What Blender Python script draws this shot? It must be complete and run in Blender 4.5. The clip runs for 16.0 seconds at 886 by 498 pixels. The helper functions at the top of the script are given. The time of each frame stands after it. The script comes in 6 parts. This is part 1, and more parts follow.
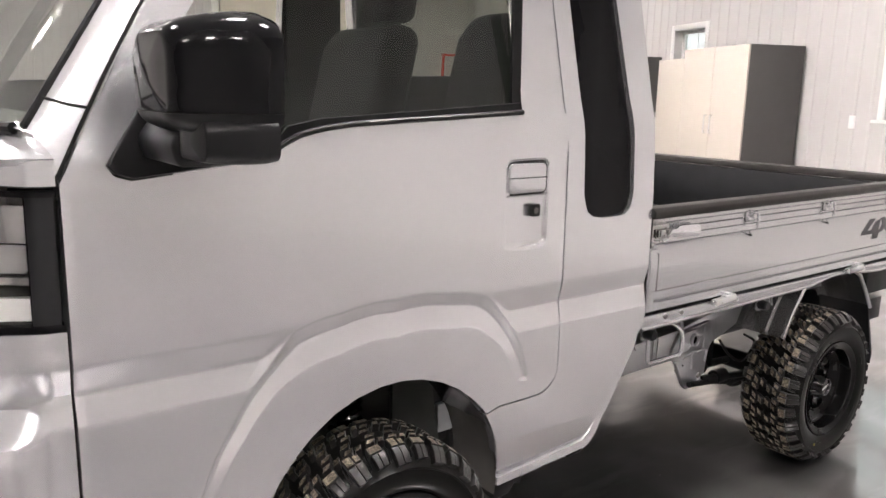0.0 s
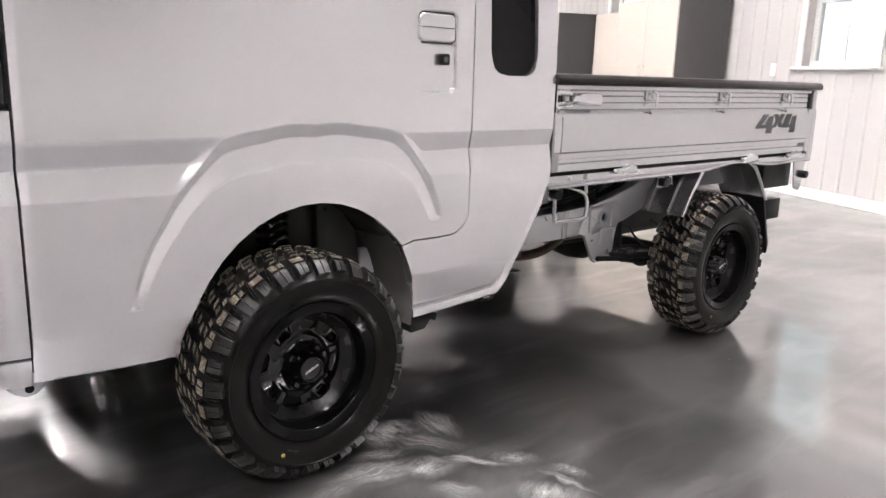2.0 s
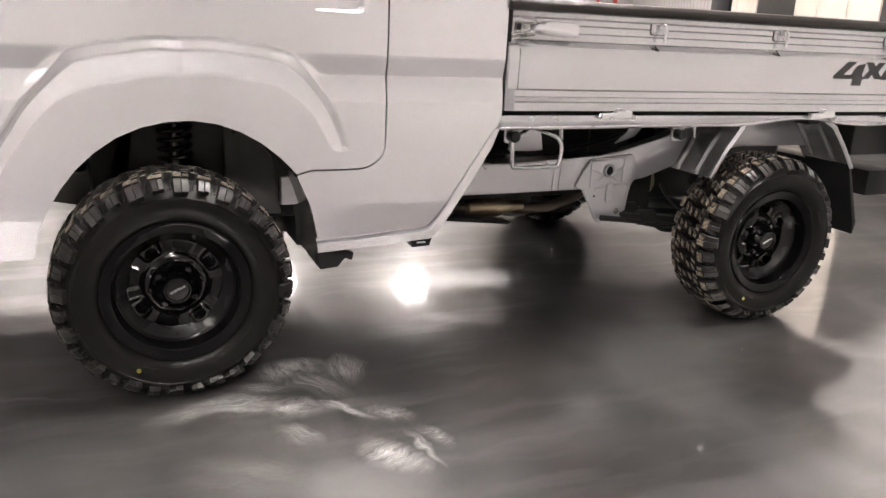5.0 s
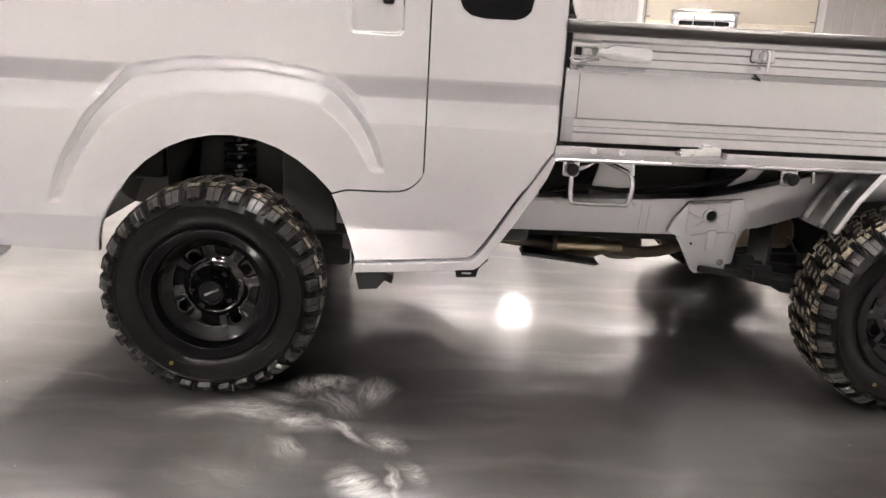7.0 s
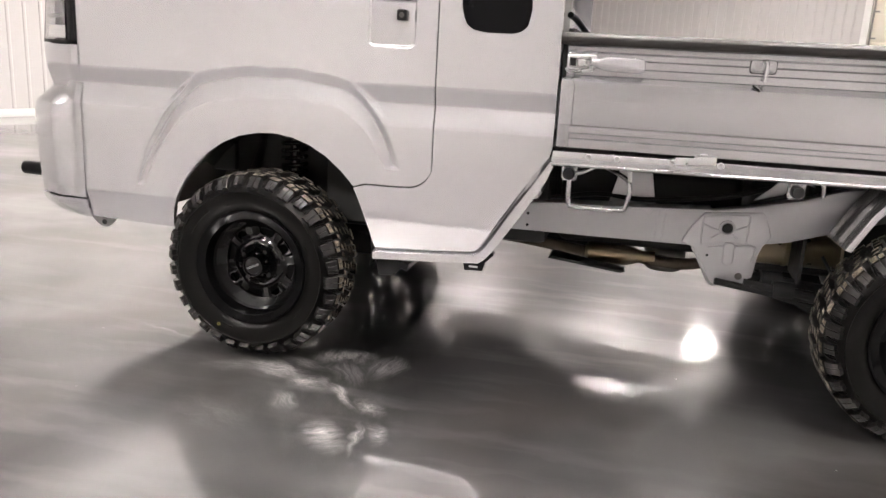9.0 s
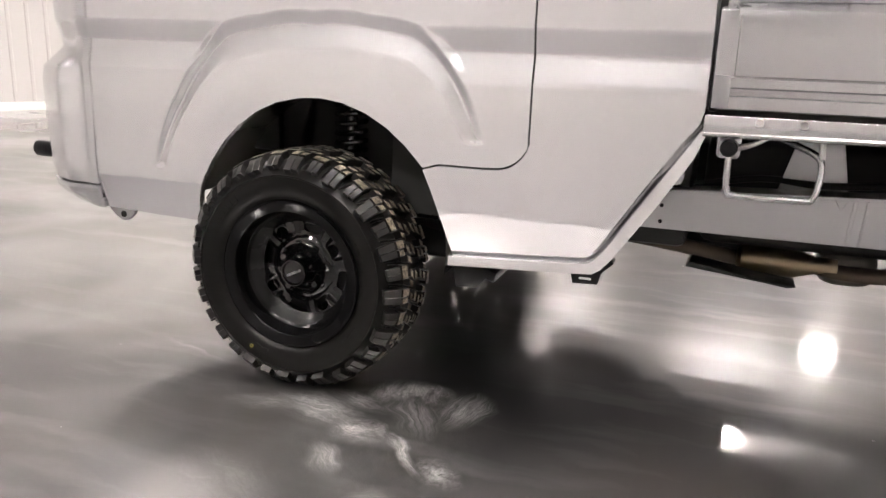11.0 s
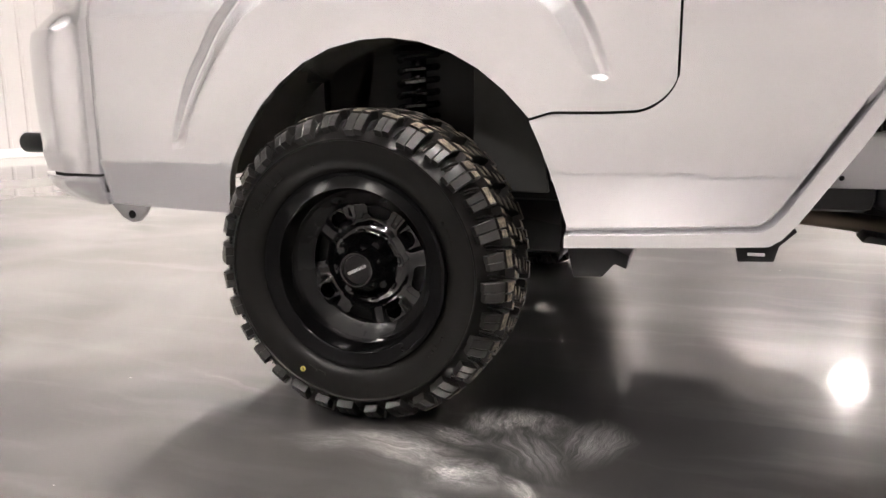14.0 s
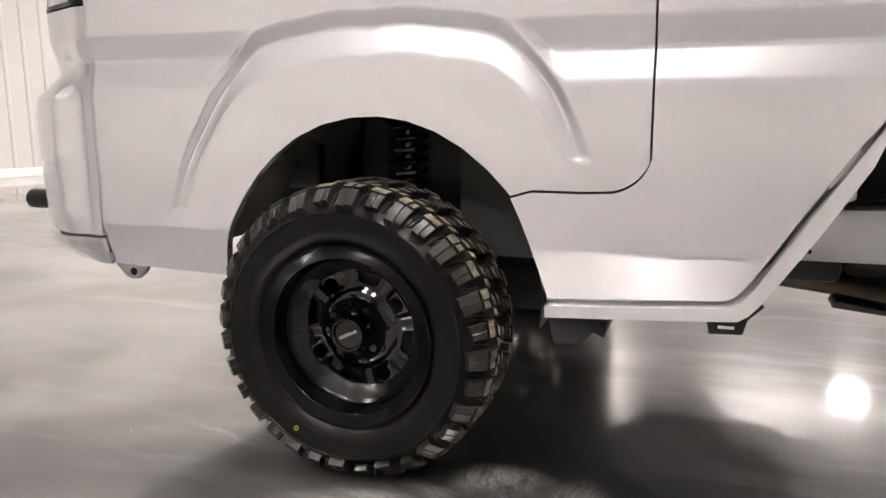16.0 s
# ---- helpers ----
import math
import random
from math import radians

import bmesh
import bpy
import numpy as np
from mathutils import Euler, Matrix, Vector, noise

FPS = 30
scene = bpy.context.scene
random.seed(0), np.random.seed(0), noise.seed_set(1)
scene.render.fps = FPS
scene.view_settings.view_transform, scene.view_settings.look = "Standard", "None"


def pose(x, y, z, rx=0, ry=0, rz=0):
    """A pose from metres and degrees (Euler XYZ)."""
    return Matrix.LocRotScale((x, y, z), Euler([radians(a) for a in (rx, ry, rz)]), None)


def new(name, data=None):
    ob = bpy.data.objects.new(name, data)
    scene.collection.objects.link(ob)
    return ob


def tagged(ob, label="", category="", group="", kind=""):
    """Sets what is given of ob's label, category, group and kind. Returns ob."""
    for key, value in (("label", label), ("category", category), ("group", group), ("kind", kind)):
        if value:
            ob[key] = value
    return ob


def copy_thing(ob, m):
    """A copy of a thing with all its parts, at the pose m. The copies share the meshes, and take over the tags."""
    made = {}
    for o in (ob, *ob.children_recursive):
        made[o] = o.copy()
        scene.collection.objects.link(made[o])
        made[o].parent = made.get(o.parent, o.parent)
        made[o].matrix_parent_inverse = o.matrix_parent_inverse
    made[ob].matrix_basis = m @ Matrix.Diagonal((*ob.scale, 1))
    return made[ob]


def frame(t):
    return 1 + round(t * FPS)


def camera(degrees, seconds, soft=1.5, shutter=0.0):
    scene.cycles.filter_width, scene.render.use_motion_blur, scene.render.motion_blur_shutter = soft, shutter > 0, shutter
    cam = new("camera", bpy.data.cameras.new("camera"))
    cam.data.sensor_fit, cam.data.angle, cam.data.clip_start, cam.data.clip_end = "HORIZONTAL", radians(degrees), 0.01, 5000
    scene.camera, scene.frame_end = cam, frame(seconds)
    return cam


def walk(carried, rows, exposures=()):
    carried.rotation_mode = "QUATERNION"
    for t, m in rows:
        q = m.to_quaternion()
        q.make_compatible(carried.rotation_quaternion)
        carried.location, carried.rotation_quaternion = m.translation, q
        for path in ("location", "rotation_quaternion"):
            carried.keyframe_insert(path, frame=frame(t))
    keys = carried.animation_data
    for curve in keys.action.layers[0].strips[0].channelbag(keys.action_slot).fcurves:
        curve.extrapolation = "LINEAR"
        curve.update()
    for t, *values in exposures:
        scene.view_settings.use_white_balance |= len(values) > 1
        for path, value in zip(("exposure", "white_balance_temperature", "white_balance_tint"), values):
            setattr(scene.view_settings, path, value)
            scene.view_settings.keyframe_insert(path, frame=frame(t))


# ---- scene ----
cam = camera(59.7, 16.0)
METRES = 4.0893
ROWS = [
    (0.0, 0.0, 0.0, 0.0, 0.25, -11.39, -1.24),
    (0.5, -0.0183, -0.0178, -0.0205, -3.16, -11.03, -1.02),
    (1.0, -0.0218, -0.0333, -0.0487, -5.15, -11.26, -1.04),
    (1.5, -0.0075, -0.0475, -0.0662, -5.23, -11.88, -1.45),
    (2.0, 0.0222, -0.0639, -0.0746, -3.37, -12.82, -1.8),
    (2.5, 0.0547, -0.0698, -0.0797, -1.39, -13.52, -2.2),
    (3.0, 0.0832, -0.0661, -0.0823, 0.99, -14.33, -2.6),
    (3.5, 0.1129, -0.0499, -0.0854, 3.72, -15.18, -2.81),
    (6.0, 0.2913, 0.0229, -0.0903, 23.25, -15.95, -2.84),
    (6.5, 0.3182, 0.0438, -0.0902, 28.81, -15.43, -2.98),
    (7.0, 0.3518, 0.0701, -0.0908, 34.33, -14.88, -3.07),
    (7.5, 0.3941, 0.0767, -0.0919, 38.7, -14.11, -3.13),
    (8.0, 0.4404, 0.0765, -0.0919, 42.88, -13.56, -3.02),
    (8.5, 0.4667, 0.0898, -0.0923, 46.28, -13.49, -3.04),
    (9.0, 0.4875, 0.1233, -0.0927, 50.16, -13.88, -3.0),
    (11.5, 0.3426, 0.2313, -0.1352, 57.35, -14.57, -1.57),
    (12.0, 0.3101, 0.2402, -0.1486, 57.03, -14.5, -0.92),
    (12.5, 0.2777, 0.2351, -0.1634, 56.58, -13.83, -0.45),
    (13.0, 0.2611, 0.2289, -0.1753, 56.26, -12.84, -0.11),
    (13.5, 0.2611, 0.2251, -0.1787, 56.29, -11.95, 0.15),
    (14.0, 0.2722, 0.2261, -0.1766, 56.53, -11.1, 0.34),
    (14.5, 0.2803, 0.2283, -0.1737, 57.04, -10.53, 0.49),
    (15.0, 0.2882, 0.2293, -0.1683, 57.58, -10.23, 0.55),
    (15.5, 0.2908, 0.2303, -0.156, 57.63, -10.31, 0.52),
    (16.0, 0.2851, 0.2262, -0.1474, 56.71, -10.49, 0.31),
]
walk(cam, [(t, pose(-0.8434, -1.2909, 1.3024, 0, 0, -36.96) @ pose(METRES * x, METRES * y, METRES * z, 90 + pitch, roll, yaw)) for t, x, y, z, yaw, pitch, roll in ROWS], [(0.0, 0.02, 6450, 10), (1.5, 0.10, 6220, 10), (3.7, 0.30, 6500, 10), (7.0, 0.32, 6660, 10), (9.2, 0.26, 6550, 10), (11.5, 0.29, 6620, 10), (13.0, 0.39, 6640, 10), (15.0, 0.30, 6620, 10), (16.0, 0.23, 6600, 10)])

# ---- world, lamps, exposure ----
world = bpy.data.worlds.new("overcast_sky")
scene.world = world
world.use_nodes = True
wn = world.node_tree.nodes
sky = wn.new("ShaderNodeTexSky")
sky.sky_type = "NISHITA"
sky.sun_disc = False
sky.sun_elevation = radians(35)
sky.sun_rotation = radians(60)
world.node_tree.links.new(sky.outputs[0], wn["Background"].inputs[0])
wn["Background"].inputs[1].default_value = 0.12

# the room stands turned against the truck: u points to the window wall, v to the garage door
ROOM = pose(0, 0, 0, 0, 0, -22.97)
U0, U1, V0, V1, CEIL = -7.6, 5.0, -8.0, 17.0, 4.7


# ---- small tools ----
def part(name, bm, mat, parent=None, label="", angle=35, m=None):
    """One mesh object out of a bmesh."""
    if m is not None:
        bmesh.ops.transform(bm, matrix=m, verts=bm.verts)
    me = bpy.data.meshes.new(name)
    bm.to_mesh(me)
    bm.free()
    me.materials.append(mat)
    for p in me.polygons:
        p.use_smooth = True
    me.set_sharp_from_angle(angle=radians(angle))
    ob = new(name, me)
    if parent is not None:
        ob.parent = parent
    if label:
        ob["label"] = label
    return ob


def thing(name, label, category, group="", m=None):
    ob = new(name)
    ob.empty_display_size = 0.1
    if m is not None:
        ob.matrix_basis = m
    return tagged(ob, label, category, group)


def shared(name, me, m, parent, label=""):
    ob = new(name, me)
    ob.parent = parent
    ob.matrix_basis = m
    if label:
        ob["label"] = label
    return ob


def bevel(bm, width, segments=2, angle=30, geom=None):
    edges = [e for e in (geom or bm.edges) if len(e.link_faces) == 2 and e.calc_face_angle(0) > radians(angle)]
    if edges and width > 0:
        bmesh.ops.bevel(bm, geom=edges, offset=width, offset_type="OFFSET", segments=segments, profile=0.5, affect="EDGES", clamp_overlap=True)
    return bm


def box(x0, x1, y0, y1, z0, z1, b=0.0, seg=2, bm=None):
    t = bmesh.new()
    bmesh.ops.create_cube(t, size=1, matrix=Matrix.Translation(((x0 + x1) / 2, (y0 + y1) / 2, (z0 + z1) / 2)) @ Matrix.Diagonal((x1 - x0, y1 - y0, z1 - z0, 1)))
    bevel(t, b, seg)
    return join(bm, t)


def join(bm, other):
    """Adds the bmesh other to bm, or gives it back alone."""
    if bm is None:
        return other
    me = bpy.data.meshes.new("join")
    other.to_mesh(me)
    other.free()
    bm.from_mesh(me)
    bpy.data.meshes.remove(me)
    return bm


AXES = {"y": lambda a, b, c: (a, c, b), "x": lambda a, b, c: (c, a, b), "z": lambda a, b, c: (a, b, c)}


def prism(points, c0, c1, axis="y", b=0.0, seg=2, bm=None):
    """A flat outline (x,z for axis y; y,z for x; x,y for z) pulled from c0 to c1 along the axis."""
    t = bmesh.new()
    f = AXES[axis]
    lo = [t.verts.new(f(p[0], p[1], c0)) for p in points]
    hi = [t.verts.new(f(p[0], p[1], c1)) for p in points]
    n = len(points)
    t.faces.new(lo)
    t.faces.new(hi[::-1])
    for i in range(n):
        t.faces.new((lo[i], hi[i], hi[(i + 1) % n], lo[(i + 1) % n]))
    bmesh.ops.recalc_face_normals(t, faces=t.faces)
    bevel(t, b, seg)
    return join(bm, t)


def lathe(profile, centre, axis="y", seg=48, bm=None, closed=False):
    """Turns (radius, along) pairs round an axis through centre."""
    t = bmesh.new()
    rings = []
    for r, a in profile:
        ring = []
        for i in range(seg):
            w = 2 * math.pi * i / seg
            p = {"y": (r * math.cos(w), a, r * math.sin(w)), "x": (a, r * math.cos(w), r * math.sin(w)), "z": (r * math.cos(w), r * math.sin(w), a)}[axis]
            ring.append(t.verts.new(Vector(centre) + Vector(p)))
        rings.append(ring)
    pairs = list(zip(rings, rings[1:])) + ([(rings[-1], rings[0])] if closed else [])
    for a, b in pairs:
        for i in range(seg):
            t.faces.new((a[i], b[i], b[(i + 1) % seg], a[(i + 1) % seg]))
    if not closed:
        for ring in (rings[0], rings[-1]):
            if (ring[0].co - ring[seg // 2].co).length > 1e-4:
                t.faces.new(ring)
    bmesh.ops.remove_doubles(t, verts=t.verts, dist=1e-5)
    bmesh.ops.recalc_face_normals(t, faces=t.faces)
    return join(bm, t)


def smooth_path(points, step=4):
    """A Catmull-Rom line through the points."""
    p = [Vector(q) for q in points]
    p = [2 * p[0] - p[1]] + p + [2 * p[-1] - p[-2]]
    out = []
    for i in range(1, len(p) - 2):
        for k in range(step):
            t = k / step
            a, b, c, d = p[i - 1], p[i], p[i + 1], p[i + 2]
            out.append(0.5 * (2 * b + (c - a) * t + (2 * a - 5 * b + 4 * c - d) * t * t + (3 * b - a - 3 * c + d) * t ** 3))
    return out + [p[-2]]


def tube(points, r, seg=10, bm=None, closed=False):
    t = bmesh.new()
    pts = [Vector(p) for p in points]
    rings, up = [], Vector((0.13, 0.31, 0.94)).normalized()
    n = len(pts)
    for i, p in enumerate(pts):
        d = (pts[(i + 1) % n] - pts[i - 1]) if closed else (pts[min(i + 1, n - 1)] - pts[max(i - 1, 0)])
        d.normalize()
        if abs(d.dot(up)) > 0.97:
            up = Vector((0.9, 0.3, 0.1)).normalized()
        a = d.cross(up).normalized()
        up = a.cross(d).normalized()
        rings.append([t.verts.new(p + r * (math.cos(w) * a + math.sin(w) * up)) for w in (2 * math.pi * k / seg for k in range(seg))])
    for a, b in list(zip(rings, rings[1:])) + ([(rings[-1], rings[0])] if closed else []):
        for k in range(seg):
            t.faces.new((a[k], a[(k + 1) % seg], b[(k + 1) % seg], b[k]))
    if not closed:
        t.faces.new(rings[0][::-1])
        t.faces.new(rings[-1])
    bmesh.ops.recalc_face_normals(t, faces=t.faces)
    return join(bm, t)


def rounded(x0, x1, z0, z1, r, n=5):
    """The outline of a rounded rectangle."""
    out = []
    for cx, cz, a in ((x1 - r, z1 - r, 0), (x0 + r, z1 - r, 90), (x0 + r, z0 + r, 180), (x1 - r, z0 + r, 270)):
        for k in range(n + 1):
            w = radians(a + 90 * k / n)
            out.append((cx + r * math.cos(w), cz + r * math.sin(w)))
    return out


def step(a, b, x):
    t = min(1.0, max(0.0, (x - a) / (b - a)))
    return t * t * (3 - 2 * t)


def line(points):
    xs, ys = [p[0] for p in points], [p[1] for p in points]
    return lambda x: float(np.interp(x, xs, ys))

# ---- materials ----
class Nodes:
    """A node material, built step by step."""

    def __init__(self, name, base=(0.5, 0.5, 0.5), rough=0.5, metal=0.0, **more):
        self.m = bpy.data.materials.new(name)
        self.m.use_nodes = True
        self.t = self.m.node_tree
        self.b = self.t.nodes["Principled BSDF"]
        self.set(self.b, {"Base Color": (*base, 1), "Roughness": rough, "Metallic": metal, **({"Specular IOR Level": 0.27} if max(base) < 0.05 and metal < 0.5 else {}), **more})
        self.co = self.t.nodes.new("ShaderNodeTexCoord").outputs["Object"]

    def set(self, node, values):
        for k, v in values.items():
            if isinstance(v, bpy.types.NodeSocket):
                self.t.links.new(v, node.inputs[k])
            else:
                node.inputs[k].default_value = v

    def node(self, kind, out=0, props=(), **values):
        n = self.t.nodes.new(kind)
        for k, v in props:
            n[k] = v
        self.set(n, {int(k[1:]) if k[0] == "i" and k[1:].isdigit() else k.replace("_", " "): v for k, v in values.items()})
        return n.outputs[out]

    def noise(self, scale, detail=4, rough=0.55, co=None, distort=0.0):
        n = self.t.nodes.new("ShaderNodeTexNoise")
        self.set(n, {"Vector": co or self.co, "Scale": scale, "Detail": detail, "Roughness": rough, "Distortion": distort})
        return n.outputs["Fac"]

    def ramp(self, fac, stops):
        n = self.t.nodes.new("ShaderNodeValToRGB")
        e = n.color_ramp.elements
        while len(e) < len(stops):
            e.new(0.5)
        for el, (p, c) in zip(e, stops):
            el.position = p
            el.color = (*c, 1) if isinstance(c, tuple) else (c, c, c, 1)
        self.t.links.new(fac, n.inputs[0])
        return n.outputs[0]

    def math(self, op, a, b=0.0):
        n = self.t.nodes.new("ShaderNodeMath")
        n.operation = op
        self.set(n, {0: a, 1: b})
        return n.outputs[0]

    def mix(self, fac, a, b):
        n = self.t.nodes.new("ShaderNodeMix")
        n.data_type = "RGBA"
        self.set(n, {0: fac, 6: a if isinstance(a, bpy.types.NodeSocket) else (*a, 1), 7: b if isinstance(b, bpy.types.NodeSocket) else (*b, 1)})
        return n.outputs[2]

    def scaled(self, x, y, z, shift=(0, 0, 0), turn=0.0):
        n = self.t.nodes.new("ShaderNodeMapping")
        self.set(n, {"Vector": self.co, "Scale": (x, y, z), "Location": shift, "Rotation": (0, 0, turn)})
        return n.outputs[0]

    def bump(self, height, strength=0.2, distance=0.01):
        n = self.t.nodes.new("ShaderNodeBump")
        self.set(n, {"Height": height, "Strength": strength, "Distance": distance})
        self.t.links.new(n.outputs[0], self.b.inputs["Normal"])

    def done(self, **values):
        self.set(self.b, {k.replace("_", " "): v for k, v in values.items()})
        return self.m


def paint(name, base, metal, rough, coat):
    n = Nodes(name, base, rough, metal, **{"Coat Weight": coat, "Coat Roughness": 0.09})
    flake = n.noise(900, 2)
    soft = n.noise(3, 3)
    a = tuple(c * 0.96 for c in base)
    b = tuple(min(1, c * 1.04) for c in base)
    n.bump(n.noise(60, 2), 0.012, 0.002)
    return n.done(Base_Color=n.mix(n.math("ADD", n.math("MULTIPLY", flake, 0.5), n.math("MULTIPLY", soft, 0.5)), a, b), Roughness=n.ramp(soft, [(0.3, rough * 0.93), (0.7, rough * 1.07)]))


SILVER = paint("silver_paint", (0.75, 0.747, 0.77), 0.84, 0.25, 1.0)
CHASSIS = paint("grey_chassis_paint", (0.40, 0.40, 0.41), 0.8, 0.34, 0.4)
GUARD = paint("guard_steel", (0.50, 0.50, 0.505), 0.85, 0.22, 0.5)
BED_PAINT = paint("bed_silver_paint", (0.56, 0.56, 0.578), 0.86, 0.24, 0.6)


def plastic(name, base, rough, bumpy=0.1, scale=220, wear=0.25, **more):
    n = Nodes(name, base, rough, 0.0, **more)
    dust = n.noise(9, 5)
    n.bump(n.noise(scale, 3), bumpy, 0.001)
    lo = tuple(c * (1 - wear) for c in base)
    hi = tuple(c * (1 + wear) for c in base)
    return n.done(Base_Color=n.mix(dust, lo, hi), Roughness=n.ramp(n.noise(14, 4), [(0.3, max(0.02, rough - 0.06)), (0.7, rough + 0.06)]))


BLACK_GLOSS = plastic("gloss_black_plastic", (0.004, 0.004, 0.0045), 0.07, 0.0, **{"Specular IOR Level": 0.14})
BLACK_PLASTIC = plastic("black_plastic", (0.009, 0.009, 0.0095), 0.36, 0.15, **{"Specular IOR Level": 0.14})
BLACK_SATIN = plastic("satin_black_wheel", (0.002, 0.002, 0.0022), 0.09, 0.02, 300, **{"Specular IOR Level": 0.5})
BARREL = plastic("satin_black_barrel", (0.0028, 0.0028, 0.003), 0.12, 0.03, 300, **{"Specular IOR Level": 0.09})
CONE = plastic("satin_black_cone", (0.006, 0.006, 0.0062), 0.26, 0.03, 300, **{"Specular IOR Level": 0.16})
COIL = plastic("black_spring_enamel", (0.006, 0.006, 0.0065), 0.16, 0.02, 300, **{"Specular IOR Level": 0.55})
LINER = plastic("black_fender_liner", (0.10, 0.096, 0.090), 0.20, 0.12, 12, **{"Specular IOR Level": 0.9})
UNDER = plastic("black_underbody", (0.006, 0.006, 0.0062), 0.5, 0.3, 60)
SEAM = plastic("dark_seam", (0.004, 0.004, 0.004), 0.7, 0.0)
RAIL_BLACK = plastic("dark_rail_rubber", (0.017, 0.015, 0.014), 0.38, 0.2, 300, **{"Specular IOR Level": 0.22})
BED_BLACK = plastic("black_bed_mat", (0.008, 0.008, 0.009), 0.6, 0.3, 90)
DECAL = plastic("charcoal_decal", (0.035, 0.035, 0.038), 0.4, 0.0)
SEAT = plastic("dark_seat_cloth", (0.016, 0.017, 0.016), 0.85, 0.4, 500)
CABIN = plastic("dark_cabin_plastic", (0.03, 0.031, 0.029), 0.6, 0.2)
YELLOW = plastic("yellow_mark", (0.22, 0.19, 0.03), 0.6, 0.0)
CREAM = plastic("cream_cabinet_laminate", (0.48, 0.435, 0.38), 0.35, 0.02, 40, 0.02)
DARK_PANEL = plastic("dark_grey_laminate", (0.055, 0.052, 0.050), 0.45, 0.05, 60, 0.06)
GARAGE = plastic("cream_door_panel", (0.70, 0.64, 0.54), 0.45, 0.1, 30, 0.03)
TRIM = plastic("white_trim", (0.70, 0.69, 0.67), 0.4, 0.05, 60, 0.03)
RED = plastic("red_ladder_paint", (0.55, 0.05, 0.03), 0.4, 0.05, 60, 0.1)
DARK_TRIM = plastic("grey_base_trim", (0.25, 0.24, 0.23), 0.5, 0.05)
WALL_TOP = plastic("white_ceiling_sheet", (0.72, 0.71, 0.70), 0.5, 0.05, 20, 0.02)


def wall_mat():
    n = Nodes("white_metal_liner", (0.66, 0.635, 0.62), 0.36)
    big = n.noise(0.6, 3)
    n.bump(n.noise(5, 3), 0.05, 0.01)
    return n.done(Base_Color=n.mix(big, (0.44, 0.424, 0.413), (0.51, 0.49, 0.478)), Roughness=n.ramp(n.noise(2, 3), [(0.3, 0.3), (0.7, 0.42)]))


WALL = wall_mat()


def rubber():
    n = Nodes("tyre_rubber", (0.016, 0.0155, 0.015), 0.5, **{"Specular IOR Level": 0.34})
    fine = n.noise(180, 4)
    dust = n.noise(16, 6, 0.65)
    n.bump(fine, 0.25, 0.0015)
    return n.done(Base_Color=n.ramp(dust, [(0.35, (0.006, 0.0058, 0.0056)), (0.6, (0.012, 0.0112, 0.0105)), (0.82, (0.040, 0.033, 0.026))]), Roughness=n.ramp(fine, [(0.3, 0.28), (0.7, 0.46)]))


RUBBER = rubber()


def worn_rubber():
    n = Nodes("worn_tread_top", (0.05, 0.042, 0.034), 0.62, **{"Specular IOR Level": 0.2})
    d = n.noise(130, 6, 0.75)
    n.bump(n.noise(240, 3), 0.3, 0.001)
    return n.done(Base_Color=n.ramp(d, [(0.32, (0.016, 0.0145, 0.012)), (0.46, (0.075, 0.064, 0.049)), (0.64, (0.24, 0.205, 0.155))]))


WORN = worn_rubber()
RUBBER_SIDE = plastic("tyre_sidewall", (0.0045, 0.0043, 0.004), 0.34, 0.12, 250, **{"Specular IOR Level": 0.11})


def bare(name, base, rough, metal=1.0):
    n = Nodes(name, base, rough, metal)
    s = n.noise(25, 5)
    n.bump(n.noise(200, 3), 0.05, 0.001)
    return n.done(Base_Color=n.mix(s, tuple(c * 0.8 for c in base), base), Roughness=n.ramp(s, [(0.3, rough * 0.8), (0.7, rough * 1.25)]))


STEEL = bare("zinc_steel", (0.62, 0.62, 0.62), 0.3)
ZINC = bare("bright_zinc", (0.80, 0.80, 0.80), 0.30, 0.85)
CHROME = bare("chrome", (0.75, 0.75, 0.75), 0.1)
MUFFLER = bare("stained_exhaust_steel", (0.36, 0.30, 0.215), 0.33)
EXHAUST = bare("rusty_exhaust", (0.09, 0.07, 0.055), 0.5, 0.7)
CAST = bare("cast_alloy", (0.20, 0.19, 0.18), 0.5)


def glass(name, tint, rough=0.0):
    n = Nodes(name, tint, rough, 0.0, **{"Transmission Weight": 1.0, "IOR": 1.4})
    return n.m


PANE = glass("clear_glass", (0.92, 0.95, 0.93))
CAB_GLASS = glass("green_tinted_glass", (0.80, 0.835, 0.78))
DARK_GLASS = plastic("privacy_glass", (0.004, 0.004, 0.0045), 0.04, 0.0, **{"Specular IOR Level": 0.14})
SMOKE = plastic("smoked_grey_bezel", (0.012, 0.012, 0.013), 0.12, 0.0, **{"Specular IOR Level": 0.35})
LENS = glass("headlight_lens", (0.93, 0.93, 0.93))


def lamp_mat(name, colour, strength):
    n = Nodes(name, colour, 0.5)
    return n.done(**{"Emission Color": (*colour, 1), "Emission Strength": strength})


LED = lamp_mat("led_diffuser", (1.0, 0.93, 0.905), 280.0)
# half strength, tuned to the brightness of the garage end
LED_WEAK = lamp_mat("aged_led_diffuser", (1.0, 0.93, 0.905), 140.0)
DAY = lamp_mat("daylight_backdrop", (0.92, 0.95, 0.95), 0.8)


